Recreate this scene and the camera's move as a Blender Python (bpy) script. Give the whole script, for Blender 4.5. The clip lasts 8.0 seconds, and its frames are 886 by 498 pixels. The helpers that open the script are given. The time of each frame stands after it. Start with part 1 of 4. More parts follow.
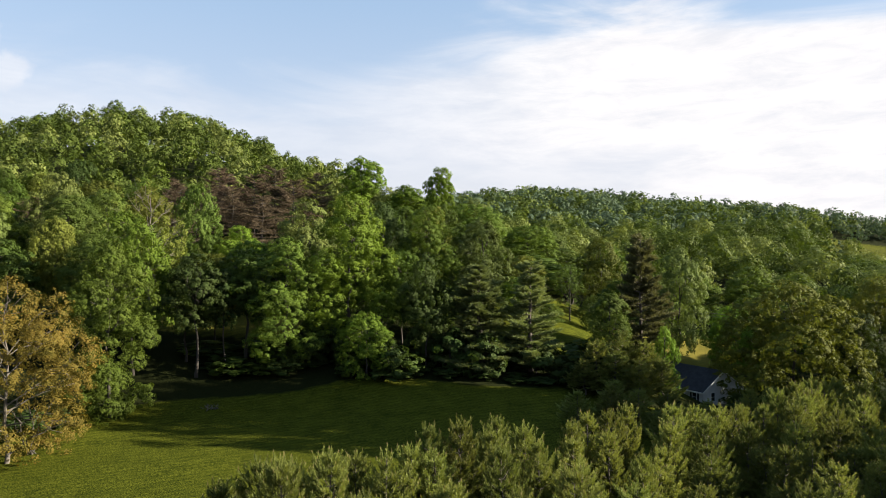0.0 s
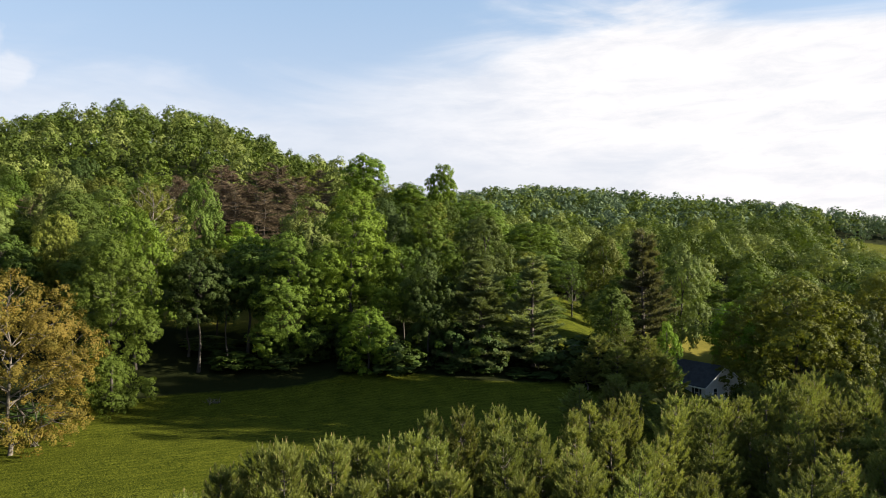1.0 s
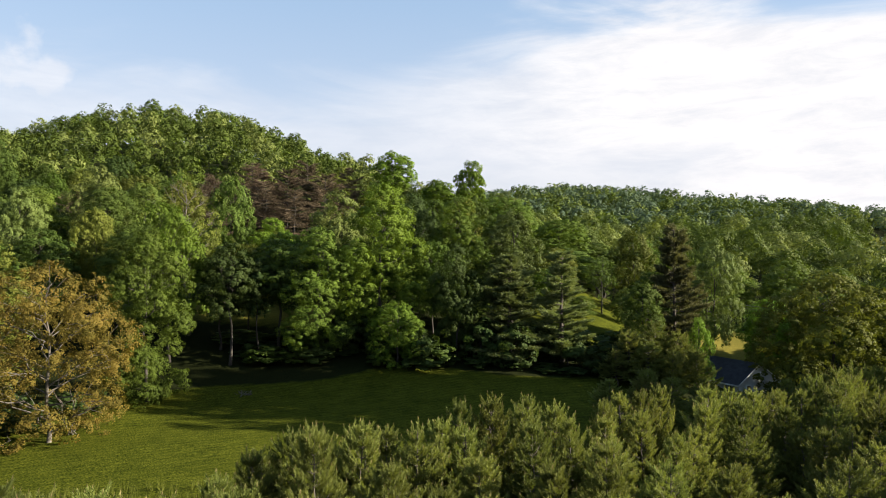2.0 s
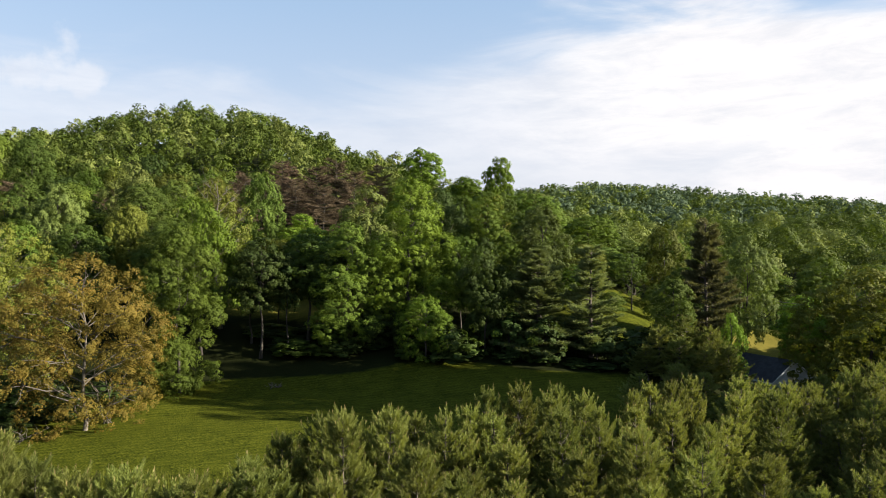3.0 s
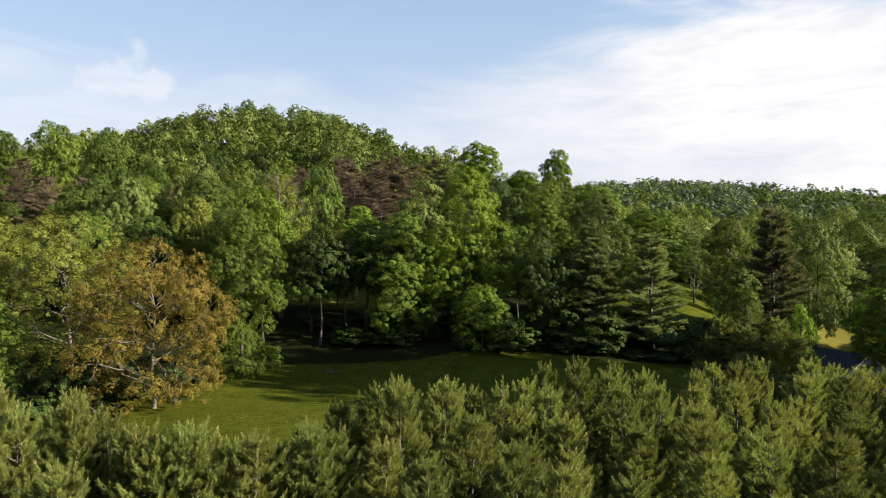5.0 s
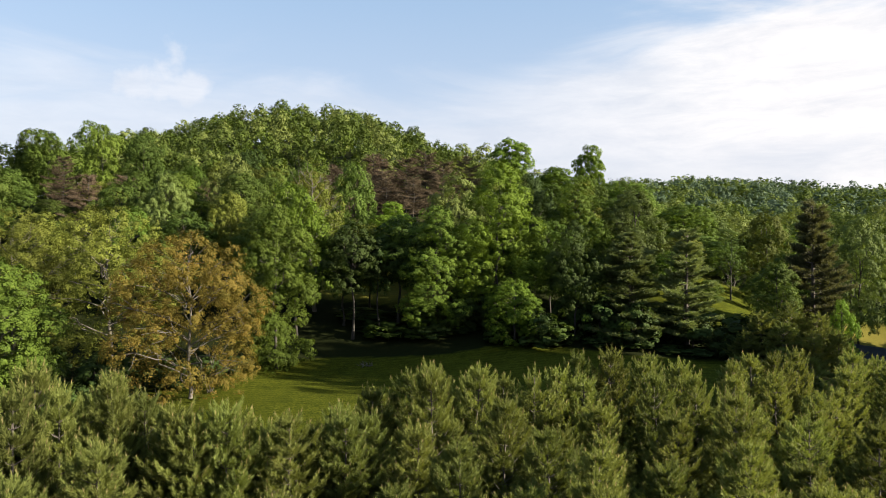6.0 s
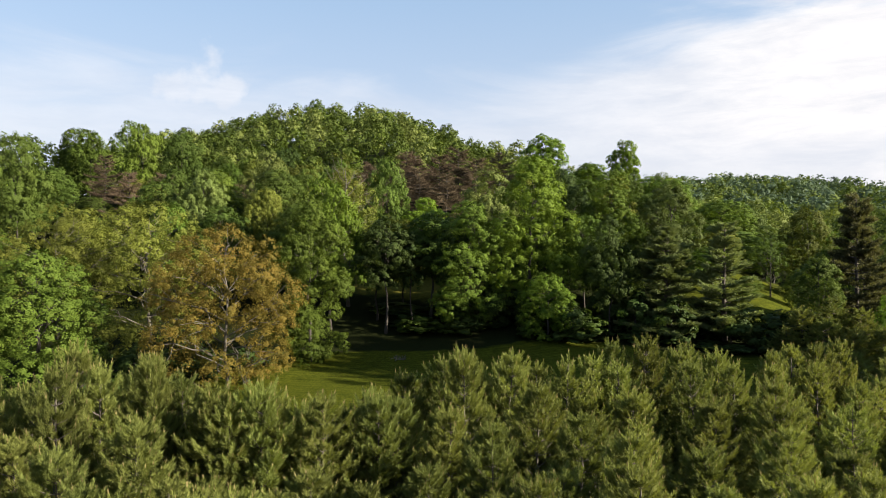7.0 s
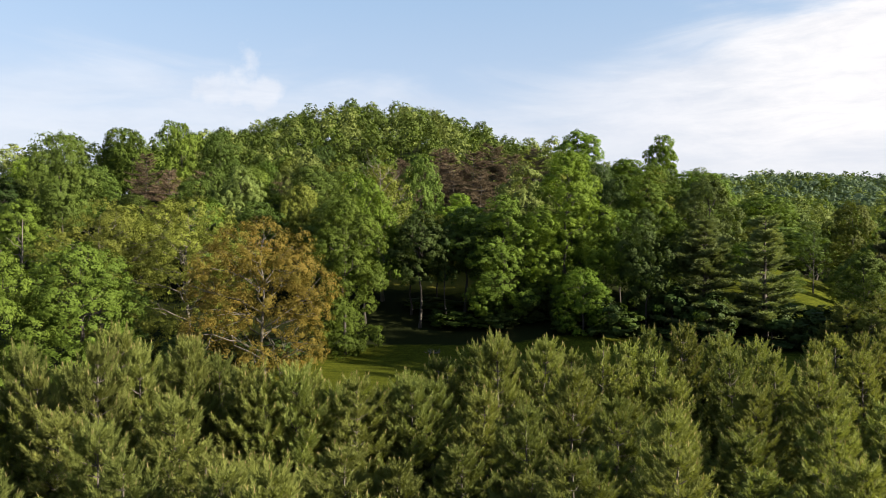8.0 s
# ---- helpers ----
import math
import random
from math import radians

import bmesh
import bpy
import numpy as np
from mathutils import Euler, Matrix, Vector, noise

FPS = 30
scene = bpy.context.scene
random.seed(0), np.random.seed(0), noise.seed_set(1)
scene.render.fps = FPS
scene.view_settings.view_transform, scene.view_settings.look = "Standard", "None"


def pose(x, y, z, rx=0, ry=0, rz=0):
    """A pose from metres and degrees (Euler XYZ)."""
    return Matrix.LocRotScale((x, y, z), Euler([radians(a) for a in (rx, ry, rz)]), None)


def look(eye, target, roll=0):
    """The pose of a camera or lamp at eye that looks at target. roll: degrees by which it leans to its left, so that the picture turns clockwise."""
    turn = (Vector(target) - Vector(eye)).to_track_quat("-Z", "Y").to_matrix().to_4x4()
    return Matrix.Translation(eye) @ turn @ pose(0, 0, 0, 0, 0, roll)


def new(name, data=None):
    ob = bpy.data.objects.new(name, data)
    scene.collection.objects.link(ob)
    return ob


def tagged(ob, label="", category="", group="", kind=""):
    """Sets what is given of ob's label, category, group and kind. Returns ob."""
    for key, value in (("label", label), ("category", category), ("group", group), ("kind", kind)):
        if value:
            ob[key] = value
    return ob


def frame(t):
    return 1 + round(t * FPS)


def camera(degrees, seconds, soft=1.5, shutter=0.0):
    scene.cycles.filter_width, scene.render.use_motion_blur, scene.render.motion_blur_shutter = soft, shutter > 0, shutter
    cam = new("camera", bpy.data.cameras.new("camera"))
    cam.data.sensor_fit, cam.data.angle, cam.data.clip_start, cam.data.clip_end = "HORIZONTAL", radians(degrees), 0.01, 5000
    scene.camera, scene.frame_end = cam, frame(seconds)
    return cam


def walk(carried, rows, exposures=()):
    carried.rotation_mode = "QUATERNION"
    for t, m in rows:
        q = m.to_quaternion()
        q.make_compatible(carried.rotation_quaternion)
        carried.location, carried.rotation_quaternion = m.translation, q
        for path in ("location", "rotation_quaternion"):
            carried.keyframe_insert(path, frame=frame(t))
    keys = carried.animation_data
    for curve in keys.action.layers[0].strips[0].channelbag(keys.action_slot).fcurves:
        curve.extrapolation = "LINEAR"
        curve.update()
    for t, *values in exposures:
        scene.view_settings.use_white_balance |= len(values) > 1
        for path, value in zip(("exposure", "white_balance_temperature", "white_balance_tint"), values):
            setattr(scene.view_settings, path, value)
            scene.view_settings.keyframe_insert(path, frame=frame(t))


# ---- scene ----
cam = camera(65.0, 8.0, soft=0.78)
PATH = [
    (0, pose(-0.008, 0.051, 20.637, 90.1, 0, 0.00)),
    (0.5, pose(-0.011, 0.035, 20.278, 90.1, 0, 0.01)),
    (1, pose(-0.012, 0.023, 19.902, 90.1, 0, 0.17)),
    (1.5, pose(-0.013, 0.014, 19.514, 90.1, 0, 1.24)),
    (3, pose(-0.010, 0.010, 18.314, 90.1, 0, 4.85)),
    (3.5, pose(-0.007, 0.016, 17.909, 90.1, 0, 5.95)),
    (4, pose(-0.004, 0.025, 17.504, 90.1, 0, 7.12)),
    (4.5, pose(0.001, 0.039, 17.101, 90.1, 0, 8.28)),
    (6, pose(0.019, 0.100, 15.899, 90.1, 0, 12.16)),
    (6.5, pose(0.027, 0.128, 15.498, 90.1, 0, 13.49)),
    (7, pose(0.036, 0.159, 15.094, 90.1, 0, 14.89)),
    (7.5, pose(0.046, 0.194, 14.684, 90.1, 0, 16.27)),
    (8, pose(0.056, 0.232, 14.266, 90.1, 0, 17.71)),
]
walk(cam, PATH)

# ---- world, sun, exposure ----
SUN_AZ, SUN_EL = 94.0, 20.0          # degrees right of +y, and above the horizon
scene.view_settings.exposure = 2.12


def sun_way():
    a, e = radians(SUN_AZ), radians(SUN_EL)
    return Vector((math.sin(a) * math.cos(e), math.cos(a) * math.cos(e), math.sin(e)))


def ramp_node(nt, fac, stops):
    r = nt.nodes.new("ShaderNodeValToRGB")
    e = r.color_ramp.elements
    while len(e) < len(stops):
        e.new(0.5)
    for k, (p, c) in zip(e, stops):
        k.position, k.color = p, (*c, 1)
    nt.links.new(fac, r.inputs[0])
    return r.outputs[0]


def make_world():
    w = bpy.data.worlds.new("sky")
    scene.world = w
    w.use_nodes = True
    nt = w.node_tree
    nt.nodes.clear()
    N, L = nt.nodes.new, nt.links.new
    out, bg = N("ShaderNodeOutputWorld"), N("ShaderNodeBackground")
    sky = N("ShaderNodeTexSky")
    sky.sky_type, sky.sun_disc = "NISHITA", False
    sky.sun_elevation, sky.sun_rotation = radians(SUN_EL), radians(SUN_AZ)
    sky.air_density, sky.dust_density, sky.ozone_density = 1.0, 1.6, 1.2
    bg.inputs[1].default_value = 0.0488
    tc = N("ShaderNodeTexCoord")
    sep = N("ShaderNodeSeparateXYZ")
    L(tc.outputs["Generated"], sep.inputs[0])
    # streaked cloud sheet low in the sky, its upper edge rising towards the sun's side
    az = N("ShaderNodeMath"); az.operation = "ARCTAN2"
    L(sep.outputs[0], az.inputs[0]); L(sep.outputs[1], az.inputs[1])
    aim = N("ShaderNodeCombineXYZ")
    L(az.outputs[0], aim.inputs[0]); L(sep.outputs[2], aim.inputs[1])
    mp = N("ShaderNodeMapping"); mp.inputs["Rotation"].default_value = (0, 0, radians(-9)); mp.inputs["Scale"].default_value = (1.5, 6.5, 1)
    L(aim.outputs[0], mp.inputs[0])
    n1 = N("ShaderNodeTexNoise"); n1.inputs["Scale"].default_value = 2.0; n1.inputs["Detail"].default_value = 10; n1.inputs["Roughness"].default_value = 0.55; n1.inputs["Distortion"].default_value = 0.6
    L(mp.outputs[0], n1.inputs["Vector"])
    lift = N("ShaderNodeMapRange"); lift.interpolation_type = "SMOOTHSTEP"
    lift.inputs["From Min"].default_value, lift.inputs["From Max"].default_value = radians(-13), radians(9)
    lift.inputs["To Min"].default_value, lift.inputs["To Max"].default_value = 0.19, 0.285
    L(az.outputs[0], lift.inputs["Value"])
    over = N("ShaderNodeMath"); over.operation = "SUBTRACT"
    L(lift.outputs[0], over.inputs[0]); L(sep.outputs[2], over.inputs[1])
    cov = N("ShaderNodeMath"); cov.operation = "MULTIPLY_ADD"; cov.inputs[1].default_value = 0.26
    L(n1.outputs[0], cov.inputs[0]); L(over.outputs[0], cov.inputs[2])
    ramp = N("ShaderNodeMapRange"); ramp.interpolation_type = "SMOOTHSTEP"
    ramp.inputs["From Min"].default_value, ramp.inputs["From Max"].default_value = 0.06, 0.16
    L(cov.outputs[0], ramp.inputs["Value"])
    dense = N("ShaderNodeMapRange"); dense.interpolation_type = "SMOOTHSTEP"
    dense.inputs["From Min"].default_value, dense.inputs["From Max"].default_value = radians(-14), radians(16)
    dense.inputs["To Min"].default_value, dense.inputs["To Max"].default_value = 0.34, 0.97
    L(az.outputs[0], dense.inputs["Value"])
    # clearer air below the sheet, away from the sun's side
    under = N("ShaderNodeMapRange"); under.interpolation_type = "SMOOTHSTEP"
    under.inputs["From Min"].default_value, under.inputs["From Max"].default_value = 0.07, 0.17
    under.inputs["To Min"].default_value, under.inputs["To Max"].default_value = 0.4, 1.0
    L(sep.outputs[2], under.inputs["Value"])
    glare = N("ShaderNodeMapRange"); glare.interpolation_type = "SMOOTHSTEP"
    glare.inputs["From Min"].default_value, glare.inputs["From Max"].default_value = radians(4), radians(24)
    L(az.outputs[0], glare.inputs["Value"])
    low = N("ShaderNodeMath"); low.operation = "MAXIMUM"
    L(under.outputs[0], low.inputs[0]); L(glare.outputs[0], low.inputs[1])
    part_sheet = N("ShaderNodeMath"); part_sheet.operation = "MULTIPLY"
    L(ramp.outputs[0], part_sheet.inputs[0]); L(dense.outputs[0], part_sheet.inputs[1])
    sheet = N("ShaderNodeMath"); sheet.operation = "MULTIPLY"
    L(part_sheet.outputs[0], sheet.inputs[0]); L(low.outputs[0], sheet.inputs[1])
    # one small heap cloud low over the hill
    pa, pe = radians(-33.8), radians(12.0)
    pd = N("ShaderNodeVectorMath"); pd.operation = "SUBTRACT"
    pd.inputs[1].default_value = (math.sin(pa) * math.cos(pe), math.cos(pa) * math.cos(pe), math.sin(pe))
    L(tc.outputs["Generated"], pd.inputs[0])
    pl = N("ShaderNodeVectorMath"); pl.operation = "LENGTH"
    pk = N("ShaderNodeVectorMath"); pk.operation = "MULTIPLY"; pk.inputs[1].default_value = (1, 1, 1.5)
    L(pd.outputs[0], pk.inputs[0]); L(pk.outputs[0], pl.inputs[0])
    n2 = N("ShaderNodeTexNoise"); n2.inputs["Scale"].default_value = 20; n2.inputs["Detail"].default_value = 6
    L(tc.outputs["Generated"], n2.inputs["Vector"])
    pn = N("ShaderNodeMath"); pn.operation = "MULTIPLY_ADD"; pn.inputs[1].default_value = -0.22
    L(n2.outputs[0], pn.inputs[0]); L(pl.outputs["Value"], pn.inputs[2])
    pr = N("ShaderNodeMapRange"); pr.interpolation_type = "SMOOTHSTEP"
    pr.inputs["From Min"].default_value, pr.inputs["From Max"].default_value = -0.035, -0.092
    pr.inputs["To Min"].default_value, pr.inputs["To Max"].default_value = 0.0, 0.5
    L(pn.outputs[0], pr.inputs["Value"])
    pm = N("ShaderNodeMath"); pm.operation = "MAXIMUM"
    L(pr.outputs[0], pm.inputs[0]); L(sheet.outputs[0], pm.inputs[1])
    # the low haze of the horizon
    hz = N("ShaderNodeMapRange"); hz.interpolation_type = "SMOOTHSTEP"
    hz.inputs["From Min"].default_value, hz.inputs["From Max"].default_value = 0.02, 0.42
    hz.inputs["To Min"].default_value, hz.inputs["To Max"].default_value = 0.85, 0.6
    L(sep.outputs[2], hz.inputs["Value"])
    mh = N("ShaderNodeMix"); mh.data_type = "RGBA"
    hc = ramp_node(nt, sep.outputs[2], [(0.04, (0.79, 0.80, 0.90)), (0.42, (0.42, 0.66, 0.97))])
    hm = N("ShaderNodeVectorMath"); hm.operation = "SCALE"; hm.inputs["Scale"].default_value = 4.5
    L(hc, hm.inputs[0]); L(hm.outputs[0], mh.inputs["B"])
    L(hz.outputs[0], mh.inputs["Factor"]); L(sky.outputs[0], mh.inputs["A"])
    mc = N("ShaderNodeMix"); mc.data_type = "RGBA"
    # light and grey in the cloud sheet itself
    n3 = N("ShaderNodeTexNoise"); n3.inputs["Scale"].default_value = 5.0; n3.inputs["Detail"].default_value = 9; n3.inputs["Roughness"].default_value = 0.66; n3.inputs["Distortion"].default_value = 0.3
    L(mp.outputs[0], n3.inputs["Vector"])
    cc = ramp_node(nt, n3.outputs[0], [(0.34, (0.83, 0.83, 0.87)), (0.60, (1.02, 0.985, 0.975))])
    cs = N("ShaderNodeVectorMath"); cs.operation = "SCALE"; cs.inputs["Scale"].default_value = 5.1
    L(cc, cs.inputs[0]); L(cs.outputs[0], mc.inputs["B"])
    L(pm.outputs[0], mc.inputs["Factor"]); L(mh.outputs["Result"], mc.inputs["A"])
    L(mc.outputs["Result"], bg.inputs[0])
    L(bg.outputs[0], out.inputs[0])


make_world()
sun = new("sun", bpy.data.lights.new("sun", "SUN"))
sun.data.energy, sun.data.angle, sun.data.color = 5.0, radians(0.55), (1.0, 0.90, 0.73)
sun.matrix_world = look(sun_way() * 100, (0, 0, 0))


# ---- materials ----
def material(name):
    m = bpy.data.materials.new(name)
    m.use_nodes = True
    nt = m.node_tree
    return m, nt, nt.nodes["Principled BSDF"], nt.nodes["Material Output"]


def leaf_material(name, dark, mid, light, through_light=0.29, rough=0.65):
    """Leaves: colour varies from tree to tree, from bough to bough and from leaf to leaf; part of the light passes through."""
    m, nt, b, out = material(name)
    N, L = nt.nodes.new, nt.links.new
    geo, obj, tc = N("ShaderNodeNewGeometry"), N("ShaderNodeObjectInfo"), N("ShaderNodeTexCoord")
    no = N("ShaderNodeTexNoise")
    no.inputs["Scale"].default_value, no.inputs["Detail"].default_value = 0.35, 3
    L(tc.outputs["Object"], no.inputs["Vector"])
    mix = N("ShaderNodeMath"); mix.operation = "MULTIPLY_ADD"; mix.inputs[1].default_value = 0.2
    L(geo.outputs["Random Per Island"], mix.inputs[0])
    m2 = N("ShaderNodeMath"); m2.operation = "MULTIPLY_ADD"; m2.inputs[1].default_value = 0.9; m2.inputs[2].default_value = -0.12
    L(no.outputs[0], m2.inputs[0]); L(m2.outputs[0], mix.inputs[2])
    col = ramp_node(nt, mix.outputs[0], [(0.0, dark), (0.45, mid), (1.0, light)])
    hs = N("ShaderNodeHueSaturation")
    hr = N("ShaderNodeMapRange"); hr.inputs["To Min"].default_value, hr.inputs["To Max"].default_value = 0.488, 0.508
    vr = N("ShaderNodeMapRange"); vr.inputs["To Min"].default_value, vr.inputs["To Max"].default_value = 0.70, 1.28
    mul = N("ShaderNodeMath"); mul.operation = "MULTIPLY"; mul.inputs[1].default_value = 7.31
    fr = N("ShaderNodeMath"); fr.operation = "FRACT"
    L(obj.outputs["Random"], hr.inputs["Value"]); L(obj.outputs["Random"], mul.inputs[0]); L(mul.outputs[0], fr.inputs[0]); L(fr.outputs[0], vr.inputs["Value"])
    L(hr.outputs[0], hs.inputs["Hue"]); L(vr.outputs[0], hs.inputs["Value"]); L(col, hs.inputs["Color"])
    L(hs.outputs[0], b.inputs["Base Color"])
    b.inputs["Roughness"].default_value = rough
    b.inputs["Specular IOR Level"].default_value = 0.08
    tr, ms = N("ShaderNodeBsdfTranslucent"), N("ShaderNodeMixShader")
    warm = N("ShaderNodeMix"); warm.data_type = "RGBA"; warm.blend_type = "MULTIPLY"; warm.inputs["Factor"].default_value = 1.0
    warm.inputs["B"].default_value = (1.12, 1.14, 0.55, 1)
    L(hs.outputs[0], warm.inputs["A"]); L(warm.outputs["Result"], tr.inputs[0])
    ms.inputs[0].default_value = through_light
    L(b.outputs[0], ms.inputs[1]); L(tr.outputs[0], ms.inputs[2]); L(ms.outputs[0], out.inputs[0])
    return m


def bark_material(name, dark, light, scale=3.0):
    m, nt, b, out = material(name)
    N, L = nt.nodes.new, nt.links.new
    tc, mp, no = N("ShaderNodeTexCoord"), N("ShaderNodeMapping"), N("ShaderNodeTexNoise")
    mp.inputs["Scale"].default_value = (1, 1, 0.25)
    no.inputs["Scale"].default_value, no.inputs["Detail"].default_value, no.inputs["Roughness"].default_value = scale, 6, 0.65
    L(tc.outputs["Object"], mp.inputs[0]); L(mp.outputs[0], no.inputs["Vector"])
    L(ramp_node(nt, no.outputs[0], [(0.3, dark), (0.7, light)]), b.inputs["Base Color"])
    b.inputs["Roughness"].default_value = 0.9
    bp = N("ShaderNodeBump"); bp.inputs["Strength"].default_value = 0.6; bp.inputs["Distance"].default_value = 0.04
    L(no.outputs[0], bp.inputs["Height"]); L(bp.outputs[0], b.inputs["Normal"])
    return m


def ground_material():
    """Mown grass where the sheet's cover is high; where it is low, fallen leaves and brush under the woods, their shade
    put into a near-black colour.
    """
    m, nt, b, out = material("ground_cover")
    N, L = nt.nodes.new, nt.links.new
    tc = N("ShaderNodeTexCoord")
    at = N("ShaderNodeAttribute"); at.attribute_name = "grassy"
    fine, mid, big = N("ShaderNodeTexNoise"), N("ShaderNodeTexNoise"), N("ShaderNodeTexNoise")
    for n, s, d in ((fine, 5.5, 10), (mid, 0.45, 6), (big, 0.09, 4)):
        n.inputs["Scale"].default_value, n.inputs["Detail"].default_value, n.inputs["Roughness"].default_value = s, d, 0.65
        L(tc.outputs["Object"], n.inputs["Vector"])
    # faint mowing lines
    mp, wv = N("ShaderNodeMapping"), N("ShaderNodeTexWave")
    mp.inputs["Rotation"].default_value = (0, 0, radians(62))
    wv.inputs["Scale"].default_value, wv.inputs["Distortion"].default_value, wv.inputs["Detail"].default_value = 0.3, 2.5, 2
    L(tc.outputs["Object"], mp.inputs[0]); L(mp.outputs[0], wv.inputs["Vector"])
    s1 = N("ShaderNodeMath"); s1.operation = "MULTIPLY_ADD"; s1.inputs[1].default_value = 0.72
    s2 = N("ShaderNodeMath"); s2.operation = "MULTIPLY_ADD"; s2.inputs[1].default_value = 0.20
    s3 = N("ShaderNodeMath"); s3.operation = "MULTIPLY_ADD"; s3.inputs[1].default_value = 0.03; s3.inputs[2].default_value = 0.0
    L(wv.outputs["Fac"], s3.inputs[0]); L(mid.outputs[0], s2.inputs[0]); L(s3.outputs[0], s2.inputs[2])
    L(fine.outputs[0], s1.inputs[0]); L(s2.outputs[0], s1.inputs[2])
    grass = ramp_node(nt, s1.outputs[0], [(0.36, (0.010, 0.014, 0.002)), (0.47, (0.035, 0.043, 0.004)), (0.58, (0.078, 0.083, 0.009))])
    dry = ramp_node(nt, s1.outputs[0], [(0.25, (0.06, 0.055, 0.012)), (0.5, (0.115, 0.102, 0.020)), (0.75, (0.24, 0.165, 0.040))])
    # Forest floor near black: the woods' shade is put into its colour.
    shaded_litter = ramp_node(nt, s1.outputs[0], [(0.3, (0.007, 0.009, 0.003)), (0.55, (0.013, 0.016, 0.005)), (0.8, (0.024, 0.024, 0.009))])
    at2 = N("ShaderNodeAttribute"); at2.attribute_name = "dry"
    g1 = N("ShaderNodeMix"); g1.data_type = "RGBA"
    L(at2.outputs["Fac"], g1.inputs["Factor"]); L(grass, g1.inputs["A"]); L(dry, g1.inputs["B"])
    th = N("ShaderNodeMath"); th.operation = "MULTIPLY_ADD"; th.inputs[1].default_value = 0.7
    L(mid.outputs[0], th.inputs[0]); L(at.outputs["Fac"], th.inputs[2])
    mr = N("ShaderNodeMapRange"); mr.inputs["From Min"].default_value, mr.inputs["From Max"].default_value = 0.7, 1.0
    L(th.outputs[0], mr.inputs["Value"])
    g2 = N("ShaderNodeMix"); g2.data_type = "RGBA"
    L(mr.outputs[0], g2.inputs["Factor"]); L(shaded_litter, g2.inputs["A"]); L(g1.outputs["Result"], g2.inputs["B"])
    L(g2.outputs["Result"], b.inputs["Base Color"])
    b.inputs["Roughness"].default_value, b.inputs["Specular IOR Level"].default_value = 0.95, 0.02
    bp = N("ShaderNodeBump"); bp.inputs["Strength"].default_value = 0.9; bp.inputs["Distance"].default_value = 0.12
    L(fine.outputs[0], bp.inputs["Height"]); L(bp.outputs[0], b.inputs["Normal"])
    return m


def paint_material(name, dark, light, rough=0.6, scale=2.0, bump=0.2):
    m, nt, b, out = material(name)
    N, L = nt.nodes.new, nt.links.new
    tc, no = N("ShaderNodeTexCoord"), N("ShaderNodeTexNoise")
    no.inputs["Scale"].default_value, no.inputs["Detail"].default_value = scale, 6
    L(tc.outputs["Object"], no.inputs["Vector"])
    L(ramp_node(nt, no.outputs[0], [(0.3, dark), (0.7, light)]), b.inputs["Base Color"])
    b.inputs["Roughness"].default_value = rough
    bp = N("ShaderNodeBump"); bp.inputs["Strength"].default_value = bump; bp.inputs["Distance"].default_value = 0.01
    L(no.outputs[0], bp.inputs["Height"]); L(bp.outputs[0], b.inputs["Normal"])
    return m


LEAF = {
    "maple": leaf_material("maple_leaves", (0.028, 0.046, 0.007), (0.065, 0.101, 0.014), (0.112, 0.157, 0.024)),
    "green": leaf_material("green_leaves", (0.026, 0.041, 0.008), (0.057, 0.086, 0.015), (0.099, 0.131, 0.026)),
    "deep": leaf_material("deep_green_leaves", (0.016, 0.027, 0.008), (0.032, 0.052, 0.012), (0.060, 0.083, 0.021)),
    "olive": leaf_material("olive_leaves", (0.037, 0.045, 0.009), (0.084, 0.097, 0.016), (0.138, 0.148, 0.028)),
    "golden": leaf_material("golden_olive_leaves", (0.046, 0.053, 0.011), (0.108, 0.118, 0.019), (0.172, 0.176, 0.034), 0.33),
    "pale": leaf_material("pale_green_leaves", (0.036, 0.050, 0.014), (0.082, 0.105, 0.027), (0.134, 0.158, 0.043)),
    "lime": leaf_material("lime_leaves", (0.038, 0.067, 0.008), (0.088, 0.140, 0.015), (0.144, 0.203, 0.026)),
    "rust": leaf_material("rust_leaves", (0.044, 0.047, 0.010), (0.105, 0.079, 0.015), (0.182, 0.104, 0.023), 0.33),
    # Ridge leaves: paler and bluer than the rest, distance haze put into the colour.
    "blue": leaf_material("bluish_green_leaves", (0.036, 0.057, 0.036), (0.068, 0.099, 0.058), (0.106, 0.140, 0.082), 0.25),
    "twig": leaf_material("brown_twigs", (0.045, 0.033, 0.022), (0.087, 0.064, 0.042), (0.134, 0.100, 0.066), 0.1, 0.8),
    "pine": leaf_material("pine_needles", (0.043, 0.058, 0.024), (0.102, 0.129, 0.049), (0.182, 0.202, 0.078), 0.34),
    "brownish": leaf_material("brownish_pine_needles", (0.042, 0.046, 0.024), (0.094, 0.098, 0.046), (0.165, 0.160, 0.074), 0.32),
    "young": leaf_material("young_pine_needles", (0.050, 0.062, 0.019), (0.120, 0.138, 0.036), (0.208, 0.211, 0.062), 0.38),
    "shoot": leaf_material("pale_new_shoots", (0.114, 0.098, 0.038), (0.174, 0.144, 0.062), (0.225, 0.181, 0.097), 0.25),
}
BARK = bark_material("dark_bark", (0.013, 0.010, 0.008), (0.038, 0.031, 0.024))
PALE_BARK = bark_material("pale_bark", (0.036, 0.031, 0.025), (0.108, 0.093, 0.074))
PINE_BARK = bark_material("pine_bark", (0.022, 0.018, 0.014), (0.062, 0.050, 0.039))
